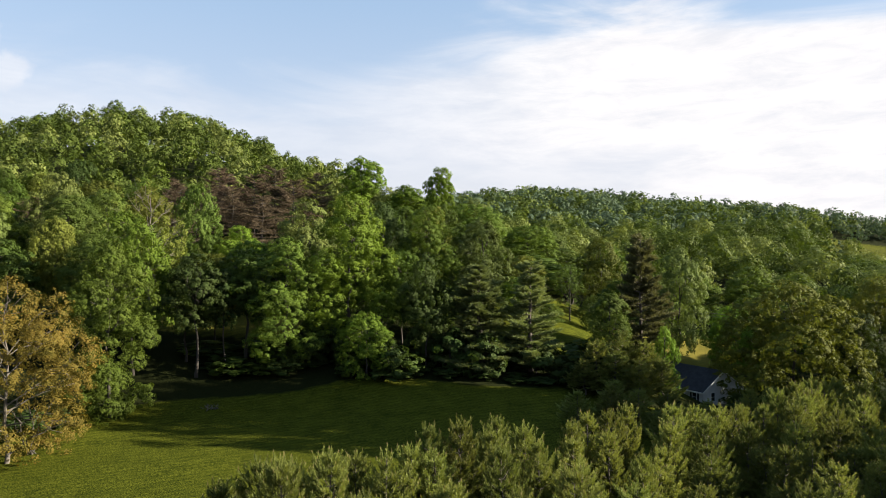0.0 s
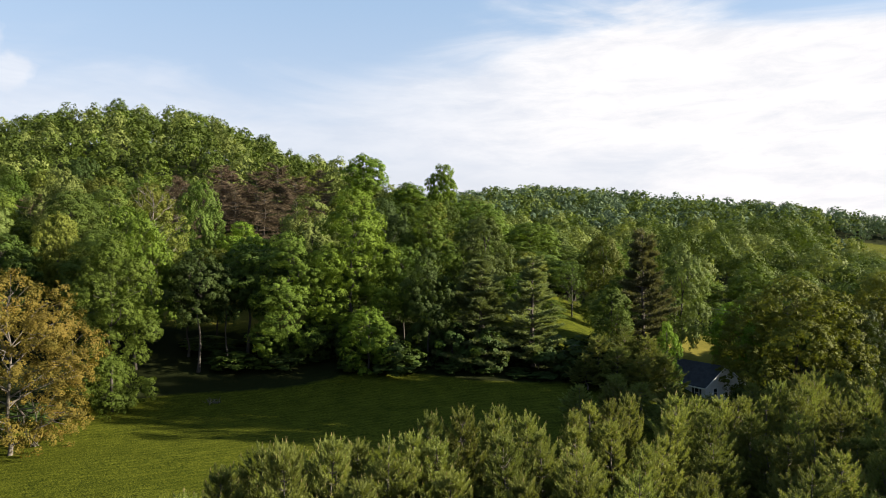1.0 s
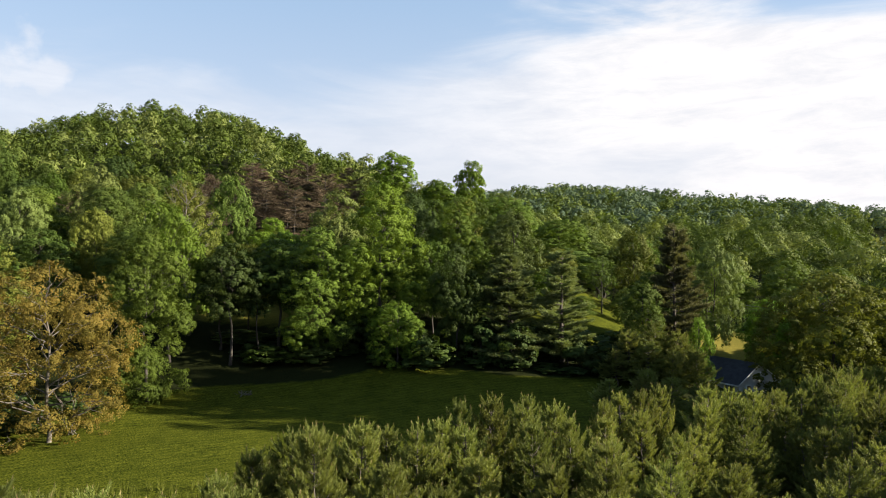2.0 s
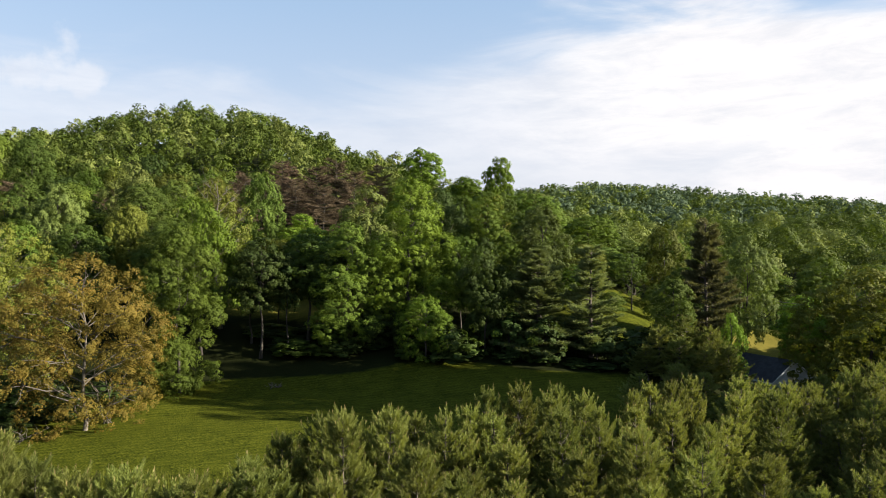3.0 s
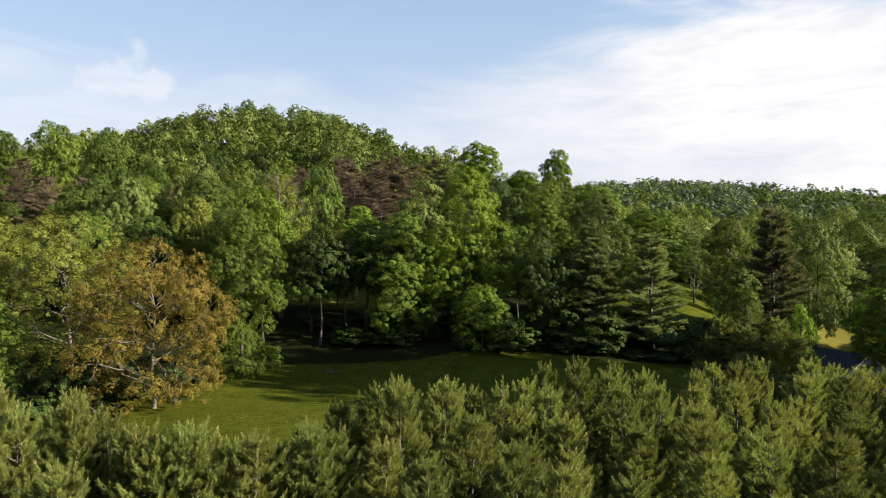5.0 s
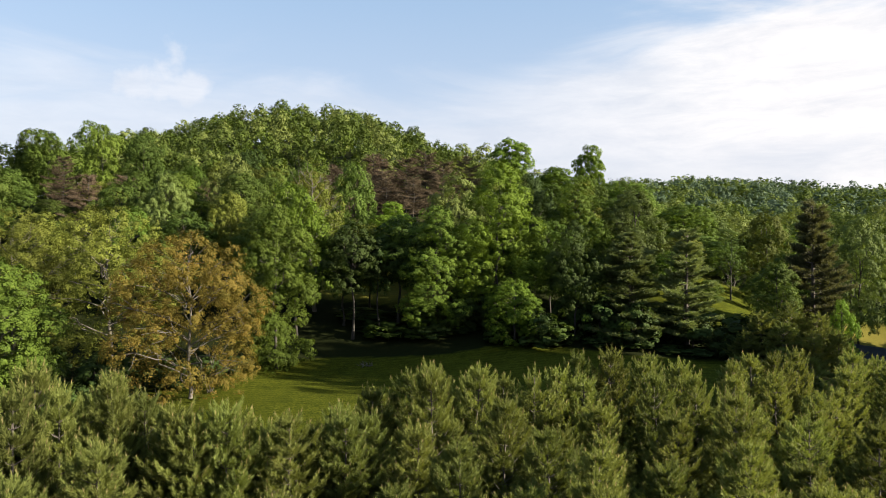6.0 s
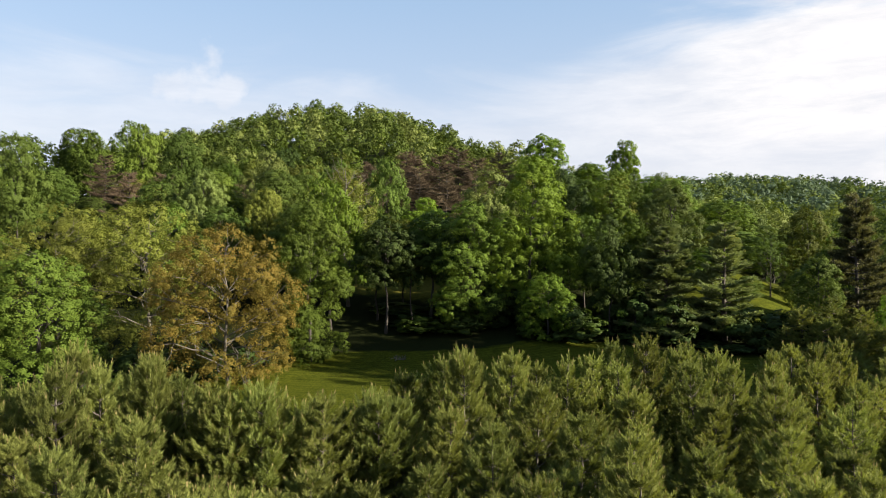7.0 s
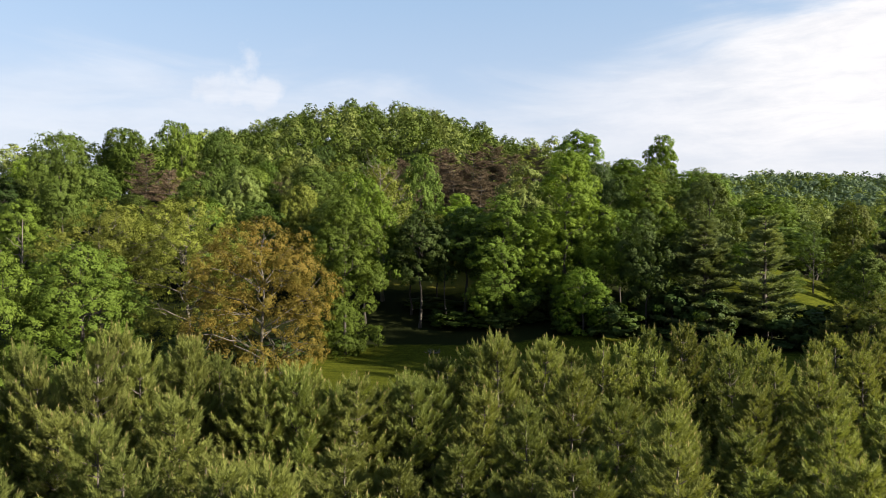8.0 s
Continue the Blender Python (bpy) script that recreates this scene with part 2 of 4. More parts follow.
YOUNG_BARK = bark_material("young_pine_bark", (0.030, 0.024, 0.019), (0.095, 0.080, 0.063))
GROUND = ground_material()


# ---- meshes out of arrays ----
def mesh_from(name, verts, faces, mats, smooth=False, face_mats=None):
    """One mesh from an array of points and an array of faces, all with the same number of corners."""
    me = bpy.data.meshes.new(name)
    verts, faces = np.asarray(verts, np.float32), np.asarray(faces, np.int32)
    k = faces.shape[1]
    me.vertices.add(len(verts)); me.vertices.foreach_set("co", verts.ravel())
    me.loops.add(faces.size); me.loops.foreach_set("vertex_index", faces.ravel())
    me.polygons.add(len(faces)); me.polygons.foreach_set("loop_start", np.arange(0, faces.size, k, dtype=np.int32))
    if smooth:
        me.polygons.foreach_set("use_smooth", np.ones(len(faces), bool))
    for m in mats:
        me.materials.append(m)
    if face_mats is not None:
        me.polygons.foreach_set("material_index", np.asarray(face_mats, np.int32))
    me.update(calc_edges=True)
    return me


def unit(v):
    return v / np.maximum(np.linalg.norm(v, axis=-1, keepdims=True), 1e-6)


class Soup:
    """Collects quads in arrays."""

    def __init__(self):
        self.v, self.f, self.n = [], [], 0

    def add(self, verts, faces):
        self.v.append(np.asarray(verts, float)); self.f.append(np.asarray(faces, int) + self.n); self.n += len(verts)

    def tube(self, pts, radii, sides=6):
        pts, radii = np.asarray(pts, float), np.asarray(radii, float)
        way = unit(np.gradient(pts, axis=0))
        ref = np.where(np.abs(way[:, 2:3]) > 0.9, [[1.0, 0, 0]], [[0, 0, 1.0]])
        a = unit(np.cross(way, ref)); b = np.cross(way, a)
        ang = np.linspace(0, 2 * np.pi, sides, endpoint=False)
        ring = pts[:, None] + radii[:, None, None] * (np.cos(ang)[None, :, None] * a[:, None] + np.sin(ang)[None, :, None] * b[:, None])
        i = np.arange(len(pts) - 1)[:, None] * sides
        j = np.arange(sides)[None]
        k = (j + 1) % sides
        self.add(ring.reshape(-1, 3), np.stack([i + j, i + k, i + sides + k, i + sides + j], -1).reshape(-1, 4))

    def mesh(self, name, mats, smooth=False):
        return mesh_from(name, np.concatenate(self.v), np.concatenate(self.f), mats, smooth)


def bent(rng, a, b, n=5, wob=0.08, sag=0.0):
    """A wandering line from a to b."""
    a, b = np.asarray(a, float), np.asarray(b, float)
    t = np.linspace(0, 1, n)[:, None]
    p = a + (b - a) * t
    d = np.linalg.norm(b - a)
    p[1:-1] += rng.normal(0, wob * d, (n - 2, 3)) * [1, 1, 0.5]
    p[:, 2] += sag * d * np.sin(np.pi * t[:, 0])
    return p


def chips(rng, at, normal, size, aspect=0.85):
    """Leaf sprays: one small three-cornered blade at each place, facing about the given way."""
    n = len(at)
    nrm = unit(normal)
    t = unit(np.cross(nrm, rng.normal(0, 1, (n, 3))))
    s = np.cross(nrm, t)
    L = (size * rng.uniform(0.6, 1.4, n))[:, None]
    w = L * aspect * 0.5
    v = np.stack([at - t * L * 0.45 + s * w, at - t * L * 0.45 - s * w, at + t * L * 0.55], 1).reshape(-1, 3)
    return v, np.arange(3 * n).reshape(n, 3)


def blades(rng, at, way, length, width):
    """Thin three-cornered needles or twigs."""
    n = len(at)
    way = unit(way)
    s = unit(np.cross(way, rng.normal(0, 1, (n, 3))))
    L = (length * rng.uniform(0.7, 1.3, n))[:, None]
    v = np.stack([at - s * width * 0.5, at + s * width * 0.5, at + way * L], 1).reshape(-1, 3)
    return v, np.arange(3 * n).reshape(n, 3)


def plumes(rng, base, way, size, fat, k, length, width):
    """Needle plumes: k needles round each axis, every one facing outwards and pointing up along it."""
    n = len(base)
    way = unit(way)
    a = unit(np.cross(way, [0.31, 0.27, 0.91]))
    b = np.cross(way, a)
    u = rng.uniform(0, 1, (n, k, 1))
    phi = rng.uniform(0, 6.2832, (n, k, 1))
    out = np.cos(phi) * a[:, None] + np.sin(phi) * b[:, None]
    rho = fat * ((1 - u) ** 0.6 * 0.9 + 0.12) * rng.uniform(0.5, 1.1, (n, k, 1))
    p = base[:, None] + way[:, None] * (np.asarray(size)[:, None, None] * u) + out * rho
    side = np.cross(way[:, None], out) + rng.normal(0, 0.25, (n, k, 3))
    L = length * rng.uniform(0.7, 1.35, (n, k, 1))
    tip = p + (way[:, None] * 0.85 + out * 0.42 + rng.normal(0, 0.16, (n, k, 3))) * L
    v = np.stack([p - side * width * 0.5, p + side * width * 0.5, tip], 2).reshape(-1, 3)
    return v, np.arange(len(v)).reshape(-1, 3)


def lobed(rng, h, r, base, n_lobe, fat=0.45):
    """Leaf masses of a broad crown: lobes of uneven size bulging out of a rounded dome; centres and radii."""
    tall = h - base
    up, down = tall * 0.50, tall * 0.50
    c, R = [], []
    for k in range(n_lobe):
        u = 1 - 1.95 * (k + 0.35) / n_lobe
        az = k * 2.39996 + rng.uniform(-0.45, 0.45)
        rad = rng.uniform(fat * 0.72, fat * 1.28) * r
        flat = math.sqrt(max(0.0, 1 - abs(u) ** (2.4 if u > 0 else 4.5)))
        q = max(0.0, r * flat - rad * 0.9) * rng.uniform(0.80, 1.10)
        zz = u * (up if u > 0 else down)
        c.append((q * math.cos(az), q * math.sin(az), base + down + zz - max(0.0, u) * rad * 0.8 + rng.normal(0, 0.03) * tall))
        R.append(rad)
    c.append((0, 0, base + tall * 0.5)); R.append(min(r, tall / 2) * 0.62)
    return np.array(c), np.array(R)


def crown_points(rng, c, R, n, clump, flat=0.9, per=46, loose=0.26):
    """Places and facing of leaf sprays: every lobe carries many tufts, every tuft is a small rounded head of leaves."""
    want = max(6, n // per)
    pick = rng.choice(len(c), want * 4, p=R**2 / (R**2).sum())
    d = unit(rng.normal(0, 1, (want * 4, 3)) + [0, 0, 0.25])
    cc = c[pick] + d * (R[pick] * rng.uniform(0.70, 1.08, want * 4))[:, None] * [1, 1, 0.92]
    inside = (np.linalg.norm(cc[:, None] - c[None], axis=2) < R[None] * 0.68).any(1) | (d[:, 2] < -0.75)
    cc, d = cc[~inside][:want], d[~inside][:want]
    k = len(cc)
    e = unit(rng.normal(0, 1, (k, per, 3)) + d[:, None] * 0.55 + [0, 0, 0.35])
    rc = clump * rng.uniform(0.55, 1.45, (k, 1, 1))
    reach = rng.uniform(0.35, 1.08, (k, per, 1)) ** 0.5
    p = cc[:, None] + e * rc * reach * [1, 1, flat]
    nrm = e * (0.2 + 1.5 * loose) + d[:, None] * 0.7 + [0, 0, 0.08] + rng.normal(0, loose, (k, per, 3))
    return p.reshape(-1, 3), nrm.reshape(-1, 3)


def broadleaf(seed, h, r, base, n, size, clump, n_lobe=11, fat=0.42, limbs=9, trunk_r=0.32):
    """Trunk mesh and crown mesh of a broad-leaved tree."""
    rng = np.random.default_rng(seed)
    c, R = lobed(rng, h, r, base, n_lobe, fat)
    wood = Soup()
    top = np.array([rng.normal(0, 0.3), rng.normal(0, 0.3), h * 0.86])
    line = bent(rng, (0, 0, -0.6), top, 8, 0.012)
    wood.tube(line, np.linspace(trunk_r, trunk_r * 0.14, 8) * np.r_[1.35, np.ones(7)], 8)
    for k in range(min(limbs, len(c) - 1)):
        z0 = np.clip(c[k][2] - rng.uniform(1.5, 4.5), base * 0.6 + 0.8, h * 0.75)
        start = [np.interp(z0, line[:, 2], line[:, 0]), np.interp(z0, line[:, 2], line[:, 1]), z0]
        w0 = trunk_r * np.interp(z0, [0, h], [0.46, 0.12])
        limb = bent(rng, start, c[k], 6, 0.05, 0.05)
        wood.tube(limb, np.linspace(w0, 0.035, 6), 5)
        for _ in range(3):
            tip = c[k] + unit(rng.normal(0, 1, 3) + [0, 0, 0.4]) * R[k] * 0.85
            wood.tube(bent(rng, limb[rng.integers(2, 5)], tip, 4, 0.07), np.linspace(w0 * 0.45, 0.02, 4), 4)
    p, nrm = crown_points(rng, c, R, n, clump)
    keep = p[:, 2] > 0.3
    v, f = chips(rng, p[keep], nrm[keep], size)
    return wood.mesh("trunk", [BARK], True), mesh_from("crown", v, f, [LEAF["green"]])


def bare_tree(seed, h, r, n):
    """A leafless brown conifer: straight stem, level layers of boughs fringed with fine dead twigs."""
    rng = np.random.default_rng(seed)
    wood = Soup()
    wood.tube(bent(rng, (0, 0, -0.5), (0, 0, h), 8, 0.006), np.linspace(0.26, 0.03, 8), 6)
    at, way = [], []
    z = h * 0.34
    while z < h - 0.2:
        u = (z - h * 0.34) / (h * 0.66)
        for _ in range(rng.integers(3, 6)):
            az = rng.uniform(0, 6.283)
            L = (r * (1 - u) ** 0.55 + 0.5) * rng.uniform(0.5, 1.15)
            out = np.array([math.cos(az), math.sin(az), 0]); across = np.array([-out[1], out[0], 0])
            line = bent(rng, (0, 0, z), out * L + [0, 0, z + L * (rng.uniform(-0.05, 0.2) + 0.35 * u)], 5, 0.04, -0.03)
            wood.tube(line, np.linspace(0.06, 0.015, 5), 4)
            m = max(6, int(n * L / r))
            t = rng.uniform(0.25, 1.0, m)
            p = np.stack([np.interp(t, np.linspace(0, 1, 5), line[:, j]) for j in range(3)], 1)
            s = np.where(rng.random(m) < 0.5, -1, 1)[:, None]
            at.append(p + across * s * rng.uniform(0, 0.35, (m, 1)) * L * (1.15 - t[:, None]))
            way.append(out * 0.5 + across * s * 0.6 + [0, 0, 0.4] + rng.normal(0, 0.45, (m, 3)))
        z += rng.uniform(0.5, 1.1)
    v, f = blades(rng, np.concatenate(at), np.concatenate(way), 0.7, 0.06)
    return wood.mesh("trunk", [BARK], True), mesh_from("twig_crown", v, f, [LEAF["twig"]])


def tall_pine(seed, h, r, n_tuft):
    """A grown pine: straight trunk, level whorls of boughs with flat plates of needles, gaps between them."""
    rng = np.random.default_rng(seed)
    wood = Soup()
    wood.tube(bent(rng, (0, 0, -0.5), (0, 0, h), 9, 0.004), np.linspace(0.34, 0.04, 9), 8)
    at, way = [], []
    z = h * 0.07
    while z < h - 0.3:
        u = (z - h * 0.07) / (h * 0.93)
        reach = r * (1 - u) ** 0.62 * (0.80 + 0.2 * math.sin(9 * u + seed)) + 0.45
        for _ in range(rng.integers(3, 7)):
            az, L = rng.uniform(0, 6.283), reach * rng.uniform(0.45, 1.18)
            out = np.array([math.cos(az), math.sin(az), 0])
            rise = (rng.uniform(-0.12, 0.22) + 0.55 * u) * L
            line = bent(rng, (0, 0, z), out * L + [0, 0, z + rise], 5, 0.04, -0.04)
            wood.tube(line, np.linspace(0.07, 0.02, 5), 4)
            m = max(4, int(n_tuft * L / r))
            t = rng.uniform(0.15, 1.0, m) ** 0.75
            side = rng.normal(0, 0.22, m) * L * (1.15 - t)
            p = np.stack([np.interp(t, np.linspace(0, 1, 5), line[:, j]) for j in range(3)], 1)
            p += side[:, None] * np.array([-out[1], out[0], 0]) + rng.normal(0, 0.06, (m, 3))
            at.append(p); way.append(out * 0.6 + np.array([-out[1], out[0], 0]) * np.sign(side)[:, None] * 0.4 + [0, 0, 0.55] + rng.normal(0, 0.2, (m, 3)))
        z += rng.uniform(0.25, 0.95)
    at, way = np.concatenate(at), unit(np.concatenate(way))
    v, f = plumes(rng, at, way, rng.uniform(0.3, 0.7, len(at)), 0.2, 14, 0.27, 0.085)
    return wood.mesh("trunk", [PINE_BARK], True), mesh_from("crown", v, f, [LEAF["pine"]])


def young_pine(seed, h, r, needles=120, width=0.026):
    """A plantation pine: whorls of boughs that turn up at their ends, side twigs clad in fine needles, pale candles at the tips."""
    rng = np.random.default_rng(seed)
    wood = Soup()
    stem = bent(rng, (0, 0, -0.3), (rng.normal(0, 0.15), rng.normal(0, 0.15), h), 8, 0.006)
    wood.tube(stem, np.linspace(0.10, 0.018, 8), 6)
    base, way, size, tip = [], [], [], []
    z = 1.3
    lop = rng.uniform(0, 6.283)
    while z < h - 0.2:
        left = h - z
        u = 1 - left / h
        reach = r * min(1.0, left / (h * 0.62)) ** 0.8 * rng.uniform(0.78, 1.15) + 0.10
        n_bough = int(rng.integers(4, 7))
        turn = rng.uniform(0, 6.283)
        for k in range(n_bough):
            az = turn + 6.283 * k / n_bough + rng.normal(0, 0.25)
            L = reach * rng.uniform(0.68, 1.15) * (1 + 0.14 * math.cos(az - lop))
            out = np.array([math.cos(az), math.sin(az), 0]); across = np.array([-out[1], out[0], 0])
            root = np.array([np.interp(z, stem[:, 2], stem[:, 0]), np.interp(z, stem[:, 2], stem[:, 1]), z])
            rise = rng.uniform(0.28, 0.55) + 0.5 * u * u
            line = bent(rng, root, root + out * L + [0, 0, L * rise], 6, 0.025, -0.09)
            wood.tube(line, np.linspace(0.024, 0.008, 6), 3)
            m = max(3, int(8.0 * L))
            t = np.r_[1.0, rng.uniform(0.3, 0.97, m)]
            p = np.stack([np.interp(t, np.linspace(0, 1, 6), line[:, j]) for j in range(3)], 1)
            s = np.r_[0.0, np.where(np.arange(m) % 2, -1.0, 1.0)]
            off = rng.uniform(0.02, 0.34, m + 1) * L * (1.25 - t)
            p += (s * off)[:, None] * across + (off * 0.35)[:, None] * out
            up = 0.45 + 0.75 * u + 0.35 * (t > 0.9)
            base.append(p); way.append(out * 0.62 + across * (s * 0.55)[:, None] + np.array([0, 0, 1.0]) * up[:, None] + rng.normal(0, 0.16, (m + 1, 3)))
            size.append(np.r_[rng.uniform(0.55, 0.8), rng.uniform(0.32, 0.6, m)]); tip.append(np.r_[rng.random() < 0.75, rng.random(m) < 0.16])
        z += rng.uniform(0.42, 0.66)
    base.append(stem[-1:] - [0, 0, 0.25]); way.append(np.array([[0, 0, 1.0]])); size.append([0.85]); tip.append([1])
    base, way, size, tip = np.concatenate(base), unit(np.concatenate(way)), np.concatenate(size), np.concatenate(tip)
    nv, nf = plumes(rng, base, way, size, 0.125, needles, 0.135, width)
    ends = base[tip > 0] + way[tip > 0] * size[tip > 0][:, None]
    k = 3
    p = np.repeat(ends - way[tip > 0] * 0.05, k, 0)
    w = np.repeat(way[tip > 0] * 0.5 + [0, 0, 0.7], k, 0) + rng.normal(0, 0.12, (len(p), 3))
    v, f = blades(rng, p, w, 0.24, 0.036)
    crown = mesh_from("crown", np.concatenate([nv, v]), np.concatenate([nf, f + len(nv)]), [LEAF["young"], LEAF["shoot"]], face_mats=np.r_[np.zeros(len(nf)), np.ones(len(f))])
    return wood.mesh("trunk", [YOUNG_BARK], True), crown


def plant(name, meshes, x, y, z, turn, width, height, leaf=None, bark=None, label="", group="", lean=0.0):
    """A tree as one thing: an empty at its foot with trunk and crown under it."""
    top = new(name)
    top.empty_display_size = 0.5
    top.matrix_world = Matrix.LocRotScale((x, y, z), Euler((radians(lean), 0, turn)), (width, width, height))
    for me in meshes:
        ob = new(me.name.split(".")[0], me)
        ob.parent = top
        mat = bark if me.name.startswith("trunk") else leaf if me.name.startswith("crown") else None
        if mat:
            ob.material_slots[0].link = "OBJECT"
            ob.material_slots[0].material = mat
    return tagged(top, label, "tree", group)


# ---- the lie of the land ----
def sstep(a, b, v):
    t = np.clip((np.asarray(v, float) - a) / (b - a), 0, 1)
    return t * t * (3 - 2 * t)


def land(x, y):
    x, y = np.asarray(x, float), np.asarray(y, float)
    side = np.where(x > -125, 98.0, 150.0)
    hill = 58 * np.exp(-(((x + 125) / side) ** 2) - ((y - 285) / 118) ** 2)
    hill = hill + 13 * np.exp(-(((x + 8) / 46) ** 2) - ((y - 185) / 38) ** 2) + 12 * np.exp(-(((x + 140) / 55) ** 2) - ((y - 135) / 60) ** 2)
    hill = hill + 46 * sstep(220, 640, y) * np.exp(-(((x - 80) / 330) ** 2)) + 12 * sstep(140, 270, y) * (0.25 + 0.75 * sstep(-60, 30, x))
    hill = hill + 4 * np.exp(-(((x - 22) / 20) ** 2) - ((y - 140) / 30) ** 2) + 5 * np.exp(-(((x + 35) / 60) ** 2) - ((y - 130) / 30) ** 2)
    hill = hill + 9 * np.exp(-(((x + 52) / 42) ** 2) - ((y - 225) / 48) ** 2)
    hill = hill + 4.0 * np.sin(x * 0.034 + 0.012 * y) * np.sin(y * 0.027 + 0.6) * sstep(230, 330, y) * sstep(-80, 0, x)
    field = sstep(150, 230, x) * (1 - sstep(470, 560, y))
    hill = hill * (1 - 0.34 * field)
    hill = hill * sstep(70, 118, y + 0.25 * np.abs(x + 30))
    hollow = 7.4 * np.exp(-(((x - 54) / 27) ** 2) - ((y - 122) / 48) ** 2)
    rough = 0.25 * np.sin(x * 0.11 + 1) * np.sin(y * 0.09) * sstep(20, 60, y)
    return hill - hollow + rough


def z_at(x, y):
    return float(land(x, y))


def make_ground():
    u = np.linspace(-1, 1, 241)
    xs = 60 * np.sinh(u * 4.6) / np.sinh(1.0) * 0.9
    v = np.linspace(-1, 1, 261)
    ys = 90 + 60 * np.sinh(v * 4.6) / np.sinh(1.0) * 0.9
    X, Y = np.meshgrid(xs, ys)
    Z = land(X, Y)
    far = sstep(900, 2500, np.hypot(X, Y))
    Z = Z * (1 - far) + 20 * far
    n, m = X.shape
    i = np.arange(n - 1)[:, None] * m + np.arange(m - 1)[None]
    f = np.stack([i, i + 1, i + m + 1, i + m], -1).reshape(-1, 4)
    me = mesh_from("ground", np.stack([X, Y, Z], -1).reshape(-1, 3), f, [GROUND], True)
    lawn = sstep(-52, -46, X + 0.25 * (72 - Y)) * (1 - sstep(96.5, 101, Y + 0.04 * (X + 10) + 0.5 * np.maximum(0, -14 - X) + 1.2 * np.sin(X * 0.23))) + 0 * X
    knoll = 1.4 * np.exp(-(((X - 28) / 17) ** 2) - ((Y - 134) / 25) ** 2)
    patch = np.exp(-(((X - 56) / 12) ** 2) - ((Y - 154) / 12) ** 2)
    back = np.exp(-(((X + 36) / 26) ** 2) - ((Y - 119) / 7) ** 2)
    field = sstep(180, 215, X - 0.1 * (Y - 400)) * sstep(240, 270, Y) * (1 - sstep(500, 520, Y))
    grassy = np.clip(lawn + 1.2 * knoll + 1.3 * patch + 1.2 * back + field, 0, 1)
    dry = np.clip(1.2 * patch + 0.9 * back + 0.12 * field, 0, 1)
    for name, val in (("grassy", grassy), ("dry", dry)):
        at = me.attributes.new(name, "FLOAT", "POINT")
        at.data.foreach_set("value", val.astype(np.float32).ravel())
    tagged(new("ground", me), "mown lawn running into leaf-littered woodland hills", "ground", kind="structure")


make_ground()

# ---- stock of tree meshes ----
rnd = np.random.default_rng(7)
BIG = [broadleaf(10 + k, 23, 6.2, 1.8, 56000, 0.195, 0.50, 17, 0.41) for k in range(4)]
TALL = [broadleaf(20 + k, 27, 7.0, 0.2, 74000, 0.20, 0.52, 23, 0.38) for k in range(3)]
SHADE = [broadleaf(25 + k, 27, 7.0, 0.2, 17000, 0.48, 1.0, 30, 0.35) for k in range(2)]
LOW = [broadleaf(30 + k, 17, 7.0, 0.1, 60000, 0.19, 0.50, 20, 0.37) for k in range(3)]
SPREAD = [broadleaf(45 + k, 20, 5.5, 5.0, 34000, 0.20, 0.50, 14, 0.40, 12, 0.30) for k in range(2)]
STEM = [broadleaf(48 + k, 20, 5.6, 8.5, 24000, 0.24, 0.50, 12, 0.42, 9, 0.26) for k in range(2)]
DOME = [broadleaf(40, 20, 11.0, 0.2, 84000, 0.235, 0.50, 46, 0.26)]
THIN = [broadleaf(50 + k, 20, 7.0, 4.0, 11000, 0.21, 0.6, 17, 0.30, 16, 0.30) for k in range(3)]
PALE_LIMBED = [broadleaf(53, 20, 7.0, 6.0, 2600, 0.20, 0.6, 17, 0.30, 17, 0.30)]
CROWNED = [broadleaf(55 + k, 20, 4.6, 11.0, 20000, 0.24, 0.5, 12, 0.42, 8, 0.2) for k in range(2)]
OAK = [broadleaf(57 + k, 20, 9.5, 1.0, 62000, 0.165, 0.52, 30, 0.27, 26, 0.26) for k in range(2)]
HILL = [broadleaf(60 + k, 20, 6.2, 5.0, 34000, 0.225, 0.55, 13, 0.43, 5, 0.22) for k in range(7)]
BARE = [bare_tree(80 + k, 18, 5.5, 330) for k in range(3)]
PINE = [tall_pine(90 + k, 20, 5.0, 110) for k in range(4)]
YOUNG = [young_pine(100 + k, 8.0, 1.75) for k in range(5)]
YOUNG_FAR = [young_pine(110 + k, 8.0, 1.75, 56, 0.046) for k in range(5)]
SHRUB = [broadleaf(120 + k, 5, 2.6, 0.2, 3000, 0.33, 0.5, 9, 0.44, 4, 0.10) for k in range(3)]

SIZE = {id(BIG): (23, 6.2), id(TALL): (27, 7.0), id(LOW): (17, 7.0), id(SHADE): (27, 7.0), id(HILL): (20, 6.2), id(DOME): (20, 11.0), id(SPREAD): (20, 5.5), id(STEM): (20, 5.6), id(THIN): (20, 7.0), id(OAK): (20, 9.5), id(CROWNED): (20, 4.6), id(PALE_LIMBED): (20, 7.0), id(BARE): (18, 5.5), id(PINE): (20, 5.0), id(SHRUB): (5, 2.6)}
taken = []


def put(name, stock, x, y, top, r, leaf="green", label="", unit_h=None, unit_r=None, bark=None, foot=None, group="", turn=None):
    z = z_at(x, y) if foot is None else foot
    taken.append((x, y, r))
    mesh = stock[int(rnd.integers(len(stock)))]
    if not unit_h:
        unit_h, unit_r = SIZE[id(stock)]
    return plant(name, mesh, x, y, z, rnd.uniform(0, 6.28) if turn is None else turn, r / unit_r, (top - z) / unit_h, LEAF[leaf], bark, label, group)


